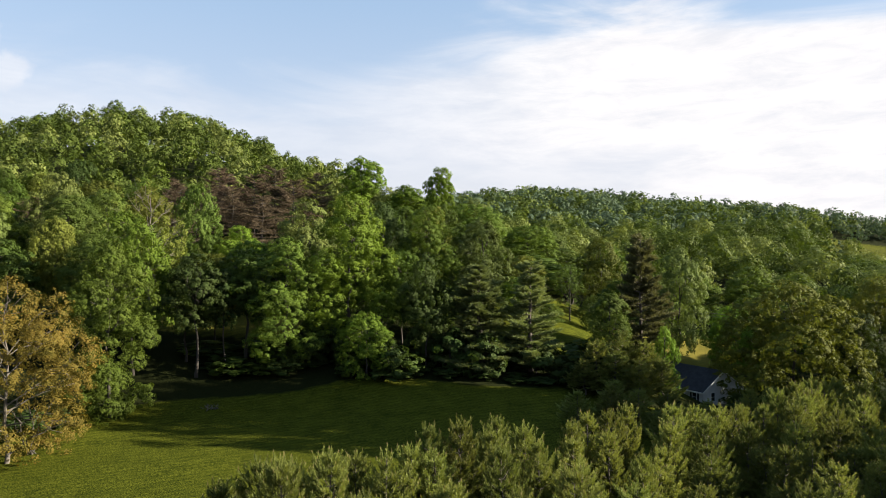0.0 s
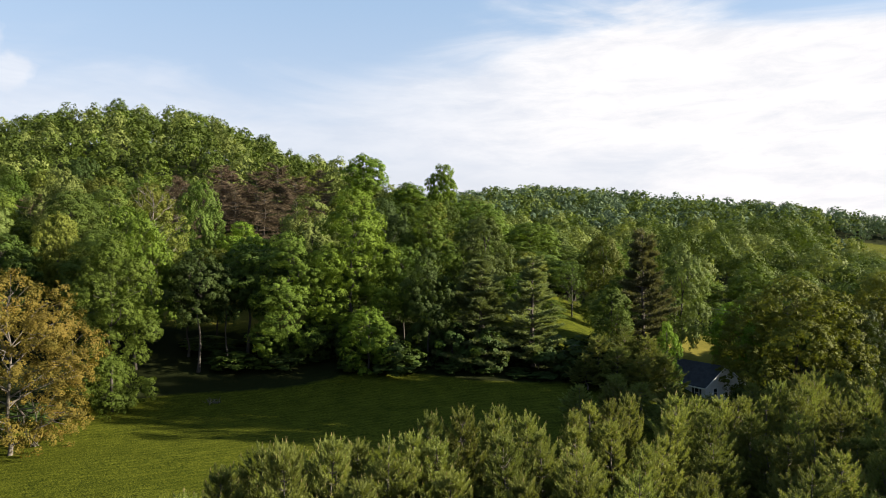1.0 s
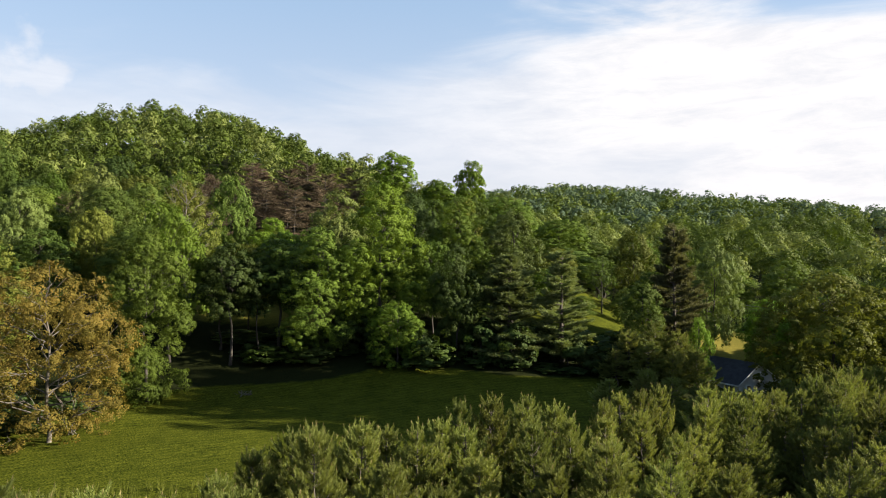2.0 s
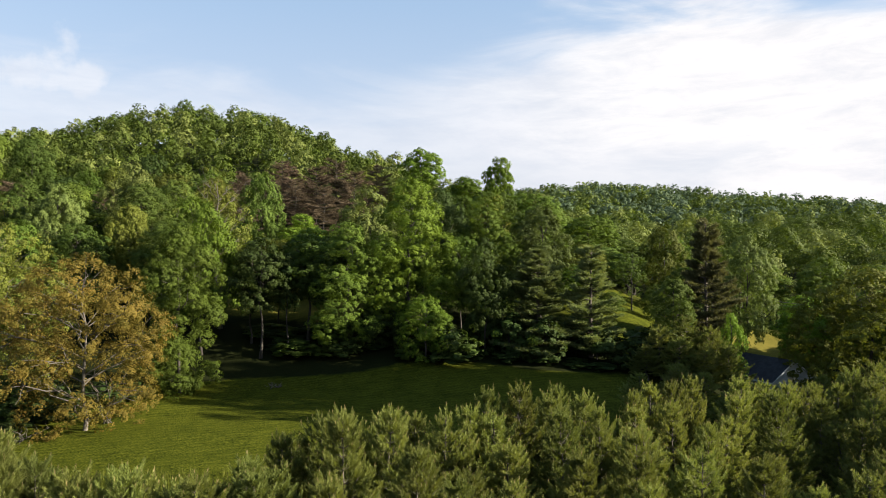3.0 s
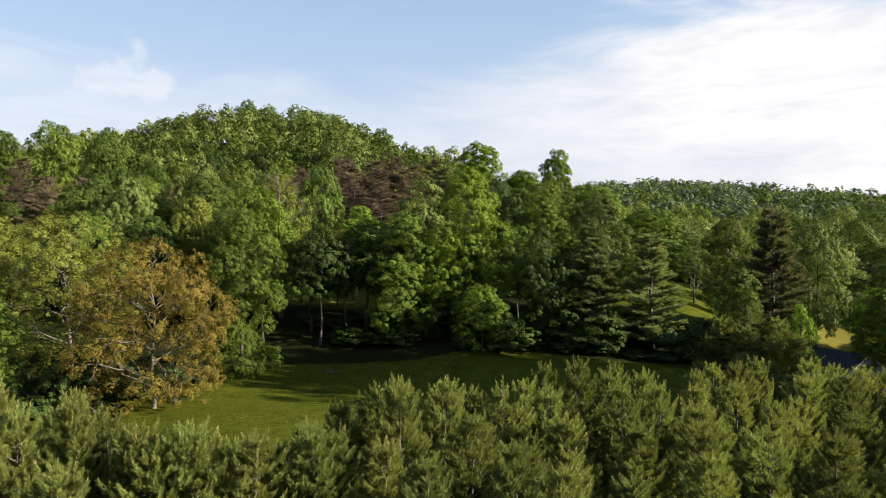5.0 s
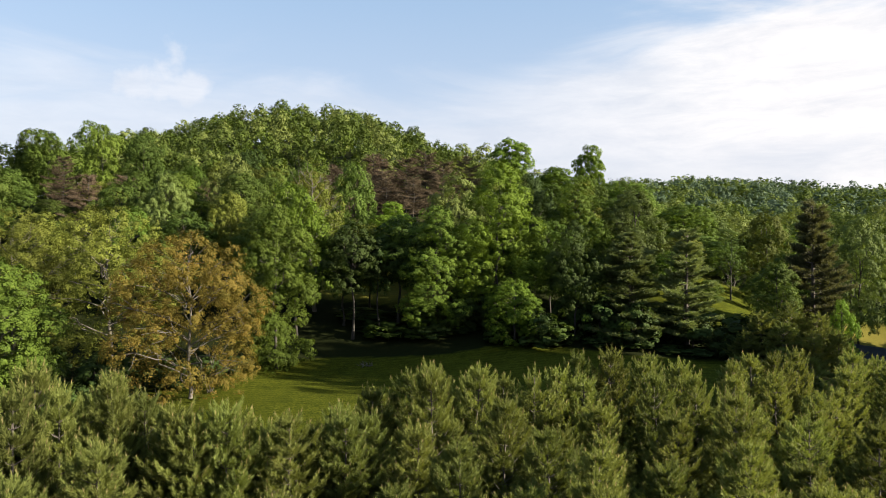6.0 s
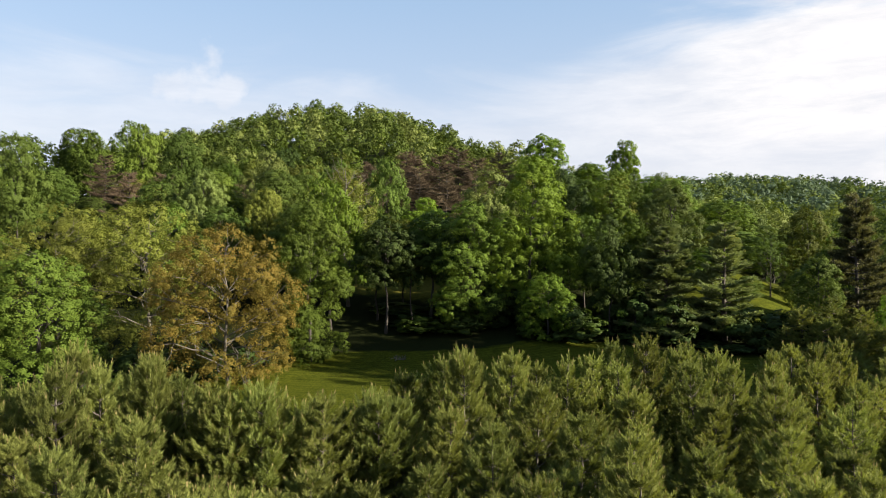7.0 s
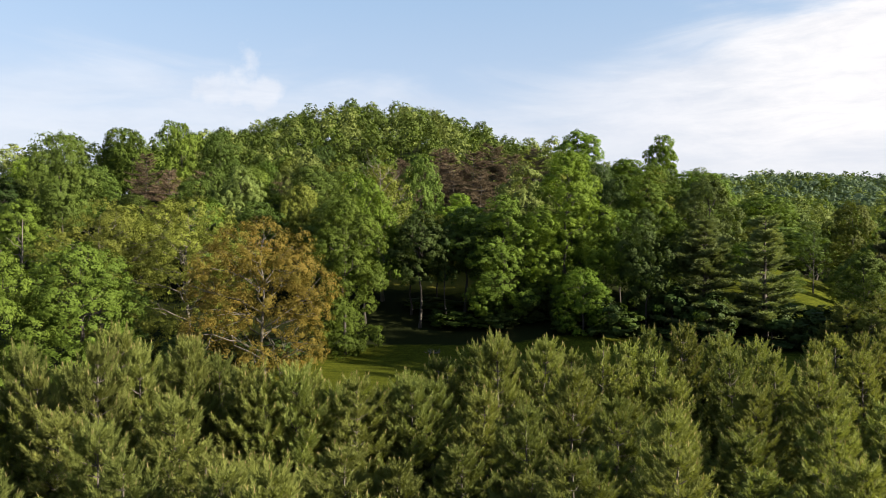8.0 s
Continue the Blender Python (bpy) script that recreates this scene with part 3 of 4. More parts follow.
# ---- trees round the lawn ----
put("oak_tree", OAK, -42.3, 67.3, 18.2, 8.7, "rust",  "broad oak with rust-brown and olive young leaves beside the lawn", bark=PALE_BARK, foot=-0.6)
put("maple_tree", TALL, -40.0, 83.5, 20.5, 5.6, "maple", "bright green tree leafy down to the lawn's edge", foot=-0.8)
put("maple_tree", LOW, -59.5, 59.5, 14.6, 7.0, "maple", "low broad bright green maple behind the young pines")
put("maple_tree", LOW, -64.5, 52.5, 14.0, 6.0, "maple", "low bright green maple behind the young pines")
put("sycamore_tree", OAK, -61.0, 78.5, 21.8, 10.5, "olive", "wide olive tree with pale bare limbs", bark=PALE_BARK)
put("sycamore_tree", OAK, -71.0, 74.0, 20.3, 8.8, "olive", "broad olive tree with pale bare limbs", bark=PALE_BARK)
put("sycamore_tree", THIN, -44.5, 107.0, 27.0, 6.8, "olive", "thin-leaved tree with pale branching limbs", bark=PALE_BARK)
put("sycamore_tree", PALE_LIMBED, -50.0, 118.0, 33.0, 7.2, "olive", "almost bare tree with pale spreading limbs", bark=PALE_BARK)
put("forest_tree", BIG, -60.5, 113.0, 30.0, 6.3, "green", "tall light green tree at the wood's edge")
put("forest_tree", BIG, -73.0, 112.0, 29.5, 6.6, "maple", "tall bright green tree at the wood's edge")
put("forest_tree", STEM, -35.0, 98.5, 19.5, 5.0, "deep", "dark green tree with a bare dark trunk at the wood's edge")
for x, y, top, r in ((-38.0, 103.0, 18.5, 4.0), (-32.0, 102.0, 18.0, 3.8), (-26.5, 103.5, 19.5, 4.2)):
    put("forest_tree", STEM, x, y, top, r, "deep", "slim dark green tree with a bare trunk at the wood's edge")
put("forest_tree", BIG, -52.0, 103.0, 22.0, 5.5, "green", "green tree at the wood's edge")
put("forest_tree", STEM, -29.5, 104.0, 21.0, 5.8, "green", "green tree with a bare dark trunk at the wood's edge")
put("forest_tree", TALL, -23.0, 102.0, 21.5, 6.2, "maple", "green tree leafy almost to the ground at the wood's edge")
put("forest_tree", BIG, -37.5, 127.5, 25.0, 5.2, "lime", "yellow-green tree behind the wood's edge")
put("poplar_tree", TALL, -14.0, 106.0, 28.0, 7.2, "lime", "tall broad bright green tree at the wood's edge")
put("forest_tree", LOW, -11.0, 99.5, 11.6, 4.2, "lime", "low bright green tree under taller ones")
put("forest_tree", TALL, -2.5, 118.5, 27.0, 6.4, "maple", "tall green tree with visible dark limbs")
put("forest_tree", BIG, 6.5, 118.0, 26.2, 5.6, "pale", "tall pale olive-green tree behind the pines")
put("pine_tree", PINE, 5.3, 104.0, 18.6, 5.9, "pine", "tall dark pine with level boughs")
put("pine_tree", PINE, 13.2, 105.0, 18.8, 5.9, "pine", "tall dark pine with level boughs and gaps")
put("pine_tree", PINE, 31.2, 110.0, 22.8, 5.8, "brownish", "tallest dark brownish pine near the house")
put("forest_tree", BIG, 25.6, 107.0, 14.3, 3.9, "green", "rounded green tree between the pines")
put("forest_tree", SPREAD, 41.5, 122.0, 20.5, 4.9, "pale", "tall pale olive-green tree behind the house with a bare lower trunk")
put("lime_tree", LOW, 33.6, 105.5, 9.2, 2.4, "lime", "slim bright lime-green tree beside the house")
put("forest_tree", LOW, 20.0, 131.0, 10.5, 3.0, "green", "low green tree on the edge of the grassy knoll")
put("forest_tree", LOW, 29.5, 137.0, 11.5, 3.0, "green", "low green tree on the edge of the grassy knoll")
put("lawn_tree", THIN, 25.5, 140.0, 18.0, 3.0, "green", "slender small tree on the grassy knoll", foot=6.8)
put("maple_tree", DOME, 55.8, 111.0, 14.8, 12.0, "golden", "large round-headed olive-green tree beside the house")
put("forest_tree", LOW, 66.5, 111.8, 10.0, 5.3, "deep", "dark green tree beside the round-headed one")
for x, y, top, r in ((14.0, 104, 6.6, 3.8), (19.0, 101, 5.6, 3.6), (21.5, 109, 6.4, 4.2), (16.5, 112, 6.6, 4.0), (11.0, 108, 8.0, 4.0), (24.5, 103, 6.5, 3.4)):
    put("undergrowth_tree", SHRUB, x, y, top, r, "deep", "low dark green bushy tree below the grassy knoll", group="bushes below the knoll")
put("forest_tree", LOW, 76.0, 121.0, 15.5, 7.0, "olive", "green tree beside the round-headed one")
put("forest_tree", LOW, 88.0, 128.0, 16.0, 6.0, "deep", "dark green tree behind the house")

# ---- unseen tall trees to the east, added to shade the lawn's far side and the young pines' right end ----
for x, y, top, r in ((54.5, 69, 30, 5), (59, 72.5, 34, 5), (63, 75.5, 38, 6), (68, 77.5, 42, 6), (61.5, 79.5, 38, 5), (66, 82, 41, 6), (72, 84, 44, 6), (64, 86.5, 40, 5), (71, 87.5, 44, 6), (78, 87, 46, 6), (45.5, 44, 16, 4.5), (49.5, 50, 17, 5), (44.5, 36, 15, 4.5)):
    put("shade_tree", SHADE, x, y, top, r, "green", "tall leafy tree out of view, added to shade lawn and pines", group="row of shade trees")

# ---- bare brown trees on the slope ----
for x, y, top, r in ((-53, 172, 39.5, 6.2), (-43, 178, 42.0, 7), (-36, 168, 37.5, 6), (-62, 164, 36, 5.5), (-49, 162, 35, 6.5), (-41, 158, 33, 6), (-57, 154, 31, 5.5), (-46, 170, 39, 6), (-32, 176, 40, 6), (-55, 164, 36, 5.5), (-66, 172, 38, 5.5), (-58, 180, 42, 5.5), (-88, 150, 32, 5), (-76, 146, 31, 5), (-104, 140, 33, 5.5), (-96, 118, 30.5, 5), (-112, 130, 36, 5)):
    put("bare_tree", BARE, x, y, top, r, "twig", "leafless brown-twigged tree on the wooded slope", group="bare trees on the slope")

# ---- skyline trees ----
for x, y, top, r in ((-0.8, 165, 39.8, 3.9), (-20.5, 175, 43.3, 6.2), (-9, 176, 36.0, 6), (-112, 300, 80, 7), (-128, 272, 78, 7), (-134, 165, 51, 5), (-105, 100, 36, 6)):
    put("skyline_tree", CROWNED if x > -30 else HILL, x, y, top, r, "lime" if x > -100 else "green", "tall tree standing out on the hill's skyline", group="skyline trees")


# ---- undergrowth along the wood's edge ----
def undergrowth():
    rng = np.random.default_rng(77)
    for k in range(34):
        x = -38 + 46 * (k + rng.uniform(-0.5, 0.5)) / 34
        y = 100.5 + rng.uniform(-1.5, 9.0) - 0.03 * (x + 10) + (2.0 if x > 0 else 0)
        h = rng.uniform(1.8, 6.5) * (0.45 if x < -22 else 1)
        plant("undergrowth_bush", SHRUB[k % 3], x, y, z_at(x, y) - 0.1, rng.uniform(0, 6.28), rng.uniform(0.8, 1.5), h / 5, LEAF["deep" if k % 3 else "green"], None, "dark green undergrowth bush at the wood's edge", "wood's edge undergrowth")["category"] = "bush"


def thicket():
    """Low dark brush between the lawn's far edge and the first trunks, added to put shade there by its leaf colour."""
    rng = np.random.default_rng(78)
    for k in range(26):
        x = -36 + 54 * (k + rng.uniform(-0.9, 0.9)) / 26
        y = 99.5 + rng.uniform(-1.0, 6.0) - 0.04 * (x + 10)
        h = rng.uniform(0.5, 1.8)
        plant("undergrowth_bush", SHRUB[k % 3], x, y, z_at(x, y) - 0.1, rng.uniform(0, 6.28), rng.uniform(0.6, 1.1), h / 5, LEAF["deep"], None, "low brush under the first trees, dark leaves added as shade", "wood's edge undergrowth")["category"] = "bush"


def oak_floor():
    """Bushes in the shade under and behind the oak."""
    rng = np.random.default_rng(79)
    for x, y, h in ((-47.5, 71, 2.6), (-50, 68, 3.2), (-53, 65.5, 3.6), (-55, 69, 4.2), (-50.5, 74, 3.4), (-46, 76.5, 2.8), (-57, 63, 3.8), (-44.5, 79.5, 2.4), (-54, 74, 4.4), (-59, 67, 4.6), (-49, 63.5, 1.8), (-52, 60, 2.6)):
        plant("undergrowth_bush", SHRUB[int(rng.integers(3))], x, y, z_at(x, y) - 0.1, rng.uniform(0, 6.28), rng.uniform(0.8, 1.15), h / 5, LEAF["deep"], None, "dark green bush in the shade under the oak", "bushes under the oak")["category"] = "bush"


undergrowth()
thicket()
oak_floor()
for x, y, h, r in ((45.8, 108.0, 3.4, 2.4), (48.8, 109.5, 4.4, 2.6), (51.5, 107.0, 4.5, 2.8)):
    plant("garden_bush", SHRUB[0], x, y, z_at(x, y) - 0.1, x, r / 2.6, h / 5, LEAF["deep"], None, "dark green bush before the house's gable", "bushes at the house")["category"] = "bush"


# ---- house ----
def part(name, bm, mat, parent, label=""):
    me = bpy.data.meshes.new(name)
    bm.to_mesh(me)
    bm.free()
    me.materials.append(mat)
    ob = new(name, me)
    ob.parent = parent
    return tagged(ob, label)


def box(x0, y0, z0, x1, y1, z1, bevel=0.0):
    bm = bmesh.new()
    bmesh.ops.create_cube(bm, size=1, matrix=Matrix.LocRotScale(((x0 + x1) / 2, (y0 + y1) / 2, (z0 + z1) / 2), None, (x1 - x0, y1 - y0, z1 - z0)))
    if bevel:
        bmesh.ops.bevel(bm, geom=bm.edges[:], offset=bevel, segments=1, affect="EDGES")
    return bm


def prism(pts, axis_from, axis_to):
    """An outline in local y and z, drawn out along x."""
    bm = bmesh.new()
    a = [bm.verts.new((axis_from, y, z)) for y, z in pts]
    b = [bm.verts.new((axis_to, y, z)) for y, z in pts]
    bm.faces.new(a)
    bm.faces.new(b[::-1])
    for k in range(len(pts)):
        j = (k + 1) % len(pts)
        bm.faces.new((a[k], b[k], b[j], a[j]))
    bmesh.ops.recalc_face_normals(bm, faces=bm.faces[:])
    return bm


SIDING = paint_material("white_siding", (0.442, 0.451, 0.442), (0.544, 0.544, 0.527), 0.55, 0.8)
SHINGLE = paint_material("dark_roof_shingles", (0.010, 0.012, 0.018), (0.024, 0.027, 0.036), 0.95, 1.6, 0.5)
TRIM = paint_material("white_trim", (0.595, 0.595, 0.578), (0.680, 0.680, 0.663), 0.5, 1.0)
SHUTTER = paint_material("black_shutters", (0.010, 0.011, 0.013), (0.024, 0.025, 0.028), 0.6)
STONE = paint_material("grey_foundation", (0.136, 0.132, 0.123), (0.238, 0.230, 0.212), 0.9)
GLASS, _nt, _b, _o = material("window_glass")
_b.inputs["Base Color"].default_value, _b.inputs["Roughness"].default_value, _b.inputs["Metallic"].default_value = (0.02, 0.025, 0.03, 1), 0.05, 0.0


def window_on(house, place, w, h, shutters):
    """A window as a part, laid against a wall: local x along the wall, local -y outwards."""
    bm = box(-w / 2, -0.02, 0, w / 2, 0.03, h)
    me = bpy.data.meshes.new("window")
    bm.to_mesh(me); bm.free()
    me.materials.append(GLASS)
    win = new("window", me)
    win.parent = house
    win.matrix_local = place
    f = 0.07
    for a in ((-w / 2 - f, -0.07, -f, -w / 2, 0.02, h + f), (w / 2, -0.07, -f, w / 2 + f, 0.02, h + f), (-w / 2, -0.07, h, w / 2, 0.02, h + f), (-w / 2, -0.09, -f, w / 2, 0.02, 0), (-w / 2, -0.05, h / 2 - 0.025, w / 2, 0.02, h / 2 + 0.025)):
        part("frame", box(*a), TRIM, win)
    if shutters:
        for sx in (-1, 1):
            c = sx * (w / 2 + f + 0.22)
            part("shutter", box(c - 0.19, -0.06, -0.05, c + 0.19, 0.02, h + 0.05, 0.01), SHUTTER, win, "black louvred shutter")
    return win


def make_house():
    house = new("house")
    rz = math.degrees(math.atan2(-0.869, 0.495))
    house.matrix_world = pose(42.75, 119.2, -4.85, 0, 0, rz)
    L, W, H, top = 6.0, 4.6, 2.75, 5.65
    part("foundation", box(-L + 0.05, -W + 0.05, -0.6, L - 0.05, W - 0.05, 0.28), STONE, house, "grey block foundation")
    part("wall", box(-L + 0.2, -W, 0.26, L - 0.2, -W + 0.18, H), SIDING, house)
    part("wall", box(-L + 0.2, W - 0.18, 0.26, L - 0.2, W, H), SIDING, house)
    gable = [(-W, 0.26), (W, 0.26), (W, H), (0, top - 0.12), (-W, H)]
    part("gable_wall", prism(gable, L - 0.2, L), SIDING, house, "white gable wall")
    part("gable_wall", prism(gable, -L, -L + 0.2), SIDING, house, "white gable wall")
    slope = (top - H) / W
    for sy in (-1, 1):
        e = W + 0.35
        part("roof", prism([(0, top), (sy * e, top - slope * e), (sy * e, top - slope * e + 0.16), (0, top + 0.16)], -L - 0.3, L + 0.3), SHINGLE, house, "dark blue-grey shingled roof slope")
        part("fascia", box(-L - 0.3, sy * e - 0.02 if sy > 0 else sy * e - 0.03, top - slope * e - 0.10, L + 0.3, sy * e + 0.03 if sy > 0 else sy * e + 0.02, top - slope * e + 0.12), TRIM, house, "white eaves board")
        for ex in (-L - 0.33, L + 0.29):
            part("rake_board", prism([(0, top - 0.05), (sy * e, top - slope * e - 0.05), (sy * e, top - slope * e + 0.15), (0, top + 0.15)], ex, ex + 0.05), TRIM, house, "white sloping rake board")
    for z in np.arange(0.45, H, 0.2):
        part("siding_board", prism([(-W - 0.022, z), (-W + 0.01, z), (-W + 0.01, z + 0.19), (-W - 0.006, z + 0.19)], -L, L), SIDING, house)
    for x in (4.35, -0.2, -4.2):
        window_on(house, pose(x, -W - 0.03, 1.0), 0.85, 1.35, True)
    window_on(house, pose(L + 0.02, 0.0, 3.2, 0, 0, 90), 0.8, 1.1, False)
    window_on(house, pose(L + 0.02, -2.3, 1.0, 0, 0, 90), 0.85, 1.35, False)
    for z in np.arange(0.45, top - 0.4, 0.2):
        half = W if z < H else W * (top - 0.12 - z) / (top - 0.12 - H)
        if half > 0.3:
            part("siding_board", prism([(-half, z), (half, z), (half, z + 0.19), (-half, z + 0.19)], L + 0.002, L + 0.016), SIDING, house)
    # small side porch
    part("porch_roof", prism([(1.6, 2.75), (4.9, 2.3), (4.9, 2.42), (1.6, 2.9)], L + 0.02, L + 1.5), TRIM, house, "white side porch roof")
    for py in (1.8, 4.7):
        part("porch_post", box(L + 1.32, py - 0.06, -0.2, L + 1.44, py + 0.06, 2.6 - (py - 1.8) * 0.1), TRIM, house, "white porch post")
    tagged(house, "small white-sided house with a dark shingled gable roof", "house")


make_house()


# ---- dead wood ----
def dead_wood(name, label, x, y, size, seed, upright=0.2, n=7, z=None):
    rng = np.random.default_rng(seed)
    wood = Soup()
    lift = 0.08 * size
    for k in range(n):
        az = rng.uniform(0, 6.28)
        a = np.array([0, 0, -0.05]) + rng.normal(0, 0.12 * size, 3) * [1, 1, 0]
        b = a + np.array([math.cos(az), math.sin(az), upright * rng.uniform(0.4, 1.6)]) * size * rng.uniform(0.5, 1)
        line = bent(rng, a, b, 6, 0.06)
        wood.tube(line, np.linspace(0.05, 0.012, 6) * size ** 0.5 * 0.9, 5)
        for _ in range(3):
            p = line[rng.integers(2, 5)]
            wood.tube(bent(rng, p, p + unit(rng.normal(0, 1, 3) + [0, 0, 0.4]) * size * 0.3, 4, 0.1), np.linspace(0.02, 0.006, 4) * size ** 0.5, 4)
    ob = new(name, wood.mesh(name, [PALE_BARK], True))
    ob.location = (x, y, z_at(x, y) if z is None else z)
    return tagged(ob, label, "dead branches")


dead_wood("fallen_branch", "pale fallen dead branch under the oak", -46.5, 63.5, 3.4, 3, 0.35)
dead_wood("fallen_branch", "pale bare branches beside the lawn's young pines", -17.5, 34.5, 2.6, 9, 1.2, 6)
dead_wood("brush_pile", "low pile of dead brush at the lawn's far edge", -29.6, 88.3, 1.8, 5, 0.12, 16)
dead_wood("bare_sapling", "small bare grey sapling standing on the lawn", -41.5, 70.5, 2.2, 8, 2.2, 6)


def dead_snag(x, y, top, seed):
    rng = np.random.default_rng(seed)
    wood = Soup()
    h = top - z_at(x, y)
    line = bent(rng, (0, 0, -0.3), (0.3, 0.2, h), 8, 0.006)
    wood.tube(line, np.linspace(0.24, 0.05, 8), 7)
    for k in range(7):
        z = h * rng.uniform(0.55, 0.95)
        az = rng.uniform(0, 6.28)
        wood.tube(bent(rng, (0.2, 0.1, z), (math.cos(az) * 1.6, math.sin(az) * 1.6, z + rng.uniform(0.6, 1.8)), 5, 0.08), np.linspace(0.07, 0.015, 5), 4)
    ob = new("dead_snag", wood.mesh("dead_snag", [PALE_BARK], True))
    ob.location = (x, y, z_at(x, y))
    tagged(ob, "pale dead tree trunk standing among the green trees", "dead tree")


dead_snag(-83.9, 73.1, 18.5, 4)


# ---- power line by the house ----
POLE_WOOD = bark_material("weathered_pole_wood", (0.030, 0.025, 0.020), (0.075, 0.062, 0.050))
CABLE, _nt, _b, _o = material("black_cable")
_b.inputs["Base Color"].default_value, _b.inputs["Roughness"].default_value = (0.015, 0.015, 0.016, 1), 0.5


def utility_pole(x, y, top):
    pole = new("utility_pole")
    pole.location = (x, y, z_at(x, y))
    h = top - z_at(x, y)
    w = Soup(); w.tube([(0, 0, -0.5), (0, 0, h * 0.5), (0, 0, h)], [0.17, 0.15, 0.12], 10)
    ob = new("shaft", w.mesh("shaft", [POLE_WOOD], True)); ob.parent = pole
    part("crossarm", box(-0.06, -1.0, h - 0.75, 0.06, 1.0, h - 0.62, 0.01), POLE_WOOD, pole)
    return tagged(pole, "dark weathered wooden utility pole behind the house", "utility pole", "power line poles")


utility_pole(41.2, 125.0, 11.0)
utility_pole(78.0, 122.0, 8.5)
for dz, dy in ((-0.6, -0.9), (-0.6, 0.9), (-1.15, 0.0)):
    w = Soup()
    a, b = np.array([41.2, 125.0 + dy, 11.0 + dz]), np.array([78.0, 122.0 + dy, 8.5 + dz])
    t = np.linspace(0, 1, 24)[:, None]
    w.tube(a + (b - a) * t - [0, 0, 1] * (0.9 * 4 * t * (1 - t)), np.full(24, 0.02), 5)
    tagged(new("power_cable", w.mesh("power_cable", [CABLE], True)), "thin black power cable strung between the poles", "cable", "power cables")


# ---- weeds before the young pines ----
def tall_weeds():
    rng = np.random.default_rng(91)
    n = 900
    x = rng.uniform(-34, -12, n)
    y = rng.uniform(44, 58, n) + 0.15 * x
    z = land(x, y)
    base = np.stack([x, y, z - 0.03], 1)
    k = 5
    at = np.repeat(base, k, 0) + rng.normal(0, 0.06, (n * k, 3)) * [1, 1, 0]
    way = rng.normal(0, 0.16, (n * k, 3)) + [0.05, 0, 1]
    v, f = blades(rng, at, way, 0.85, 0.035)
    tagged(new("tall_weeds", mesh_from("tall_weeds", v, f, [LEAF["olive"]])), "thin tall weeds along the unmown edge of the lawn", "weeds", kind="stuff")


tall_weeds()

# ---- woods on the hill ----
def seen_side(x, y):
    az = math.degrees(math.atan2(x, y))
    return -56 < az < 38


def hidden(x, y, top):
    """Whether nearer ground and woods stand before a treetop seen from the path's height."""
    for k in (0.4, 0.5, 0.6, 0.7, 0.8, 0.86, 0.92):
        if z_at(k * x, k * y) + (5 if k * y > 110 else 2) > 18 + k * (top - 18):
            return True
    return False


def open_ground(x, y):
    """The lawn, the clearing behind the first trees, the knoll, the house's plot and the far field."""
    if y < 97 + 0.10 * max(0, -x - 40) - 0.35 * max(0, -x - 62):
        return True
    if -42 < x < 4 and y < 102 or 2 < x and y < 116:
        return True
    if 0.12 < x / y < 0.235 and y < 144:
        return True
    return -60 < x < -30 and 112 < y < 121 or 17 < x < 28 and 106 < y < 143 or 17 < x < 82 and 129 < y < 143 or 47 < x < 98 and 146 < y < 162 or (x > 0.59 * y and 300 < y < 520) or 34 < x < 53 and 100 < y < 130 or 47 < x < 64 and 130 < y < 160 or (x > 185 + 0.1 * (y - 400) and 330 < y < 520) or (x > 30 and y < 120)


def leaf_kind(k):
    return "green" if k < 0.34 else "maple" if k < 0.55 else "olive" if k < 0.70 else "deep" if k < 0.84 else "pale" if k < 0.97 else "lime"


def woods():
    """The hillside wood: the nearer trees one by one, the farther ones as one sheet of crowns."""
    rng = np.random.default_rng(21)
    spots = [(a, b, c * 0.85) for a, b, c in taken]
    single, far = [], []
    for _ in range(20000):
        y = 60 + 290 * rng.random() ** 1.2
        x = rng.uniform(-1.5, 0.8) * y
        r = rng.uniform(4.2, 6.6) if y < 150 else rng.uniform(4.8, 8.6) if x > 0 else rng.uniform(3.8, 6.6) if y < 185 else rng.uniform(3.2, 5.6)
        if not seen_side(x, y) or open_ground(x, y):
            continue
        if any((x - a) ** 2 + (y - b) ** 2 < ((0.80 if x > -55 else 0.72) * (r + c)) ** 2 for a, b, c in spots):
            continue
        h = rng.uniform(13, 23) * (0.75 if x < -74 and y < 128 else 1) * (rng.uniform(0.5, 1.0) if x > 10 and y < 190 else 1) * (0.78 if y > 150 else 1)
        spots.append((x, y, r))
        if x > 0.55 * y and 150 < y <= 310:
            h = max(4.0, min(h, 16.5 - z_at(x, y)))
        if -66 < x < -26 and 128 < y < 176:
            h *= 0.42
        elif -94 < x < -72 and 132 < y < 152 or -118 < x < -92 and 108 < y < 138:
            h *= 0.55
        if x < -0.8 * y:
            h = max(5.0, 0.95 * h)
        if hidden(x, y, z_at(x, y) + h):
            continue
        (single if math.hypot(x, y) < 190 else far).append((x, y, r, h, rng.random()))
    single.sort(key=lambda q: math.hypot(q[0], q[1]))
    far += single[260:]
    for x, y, r, h, k in single[:260]:
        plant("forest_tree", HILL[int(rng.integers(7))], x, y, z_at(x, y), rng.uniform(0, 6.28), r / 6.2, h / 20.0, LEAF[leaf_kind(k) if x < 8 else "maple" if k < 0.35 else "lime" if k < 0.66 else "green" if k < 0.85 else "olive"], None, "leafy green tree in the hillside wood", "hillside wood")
    return far


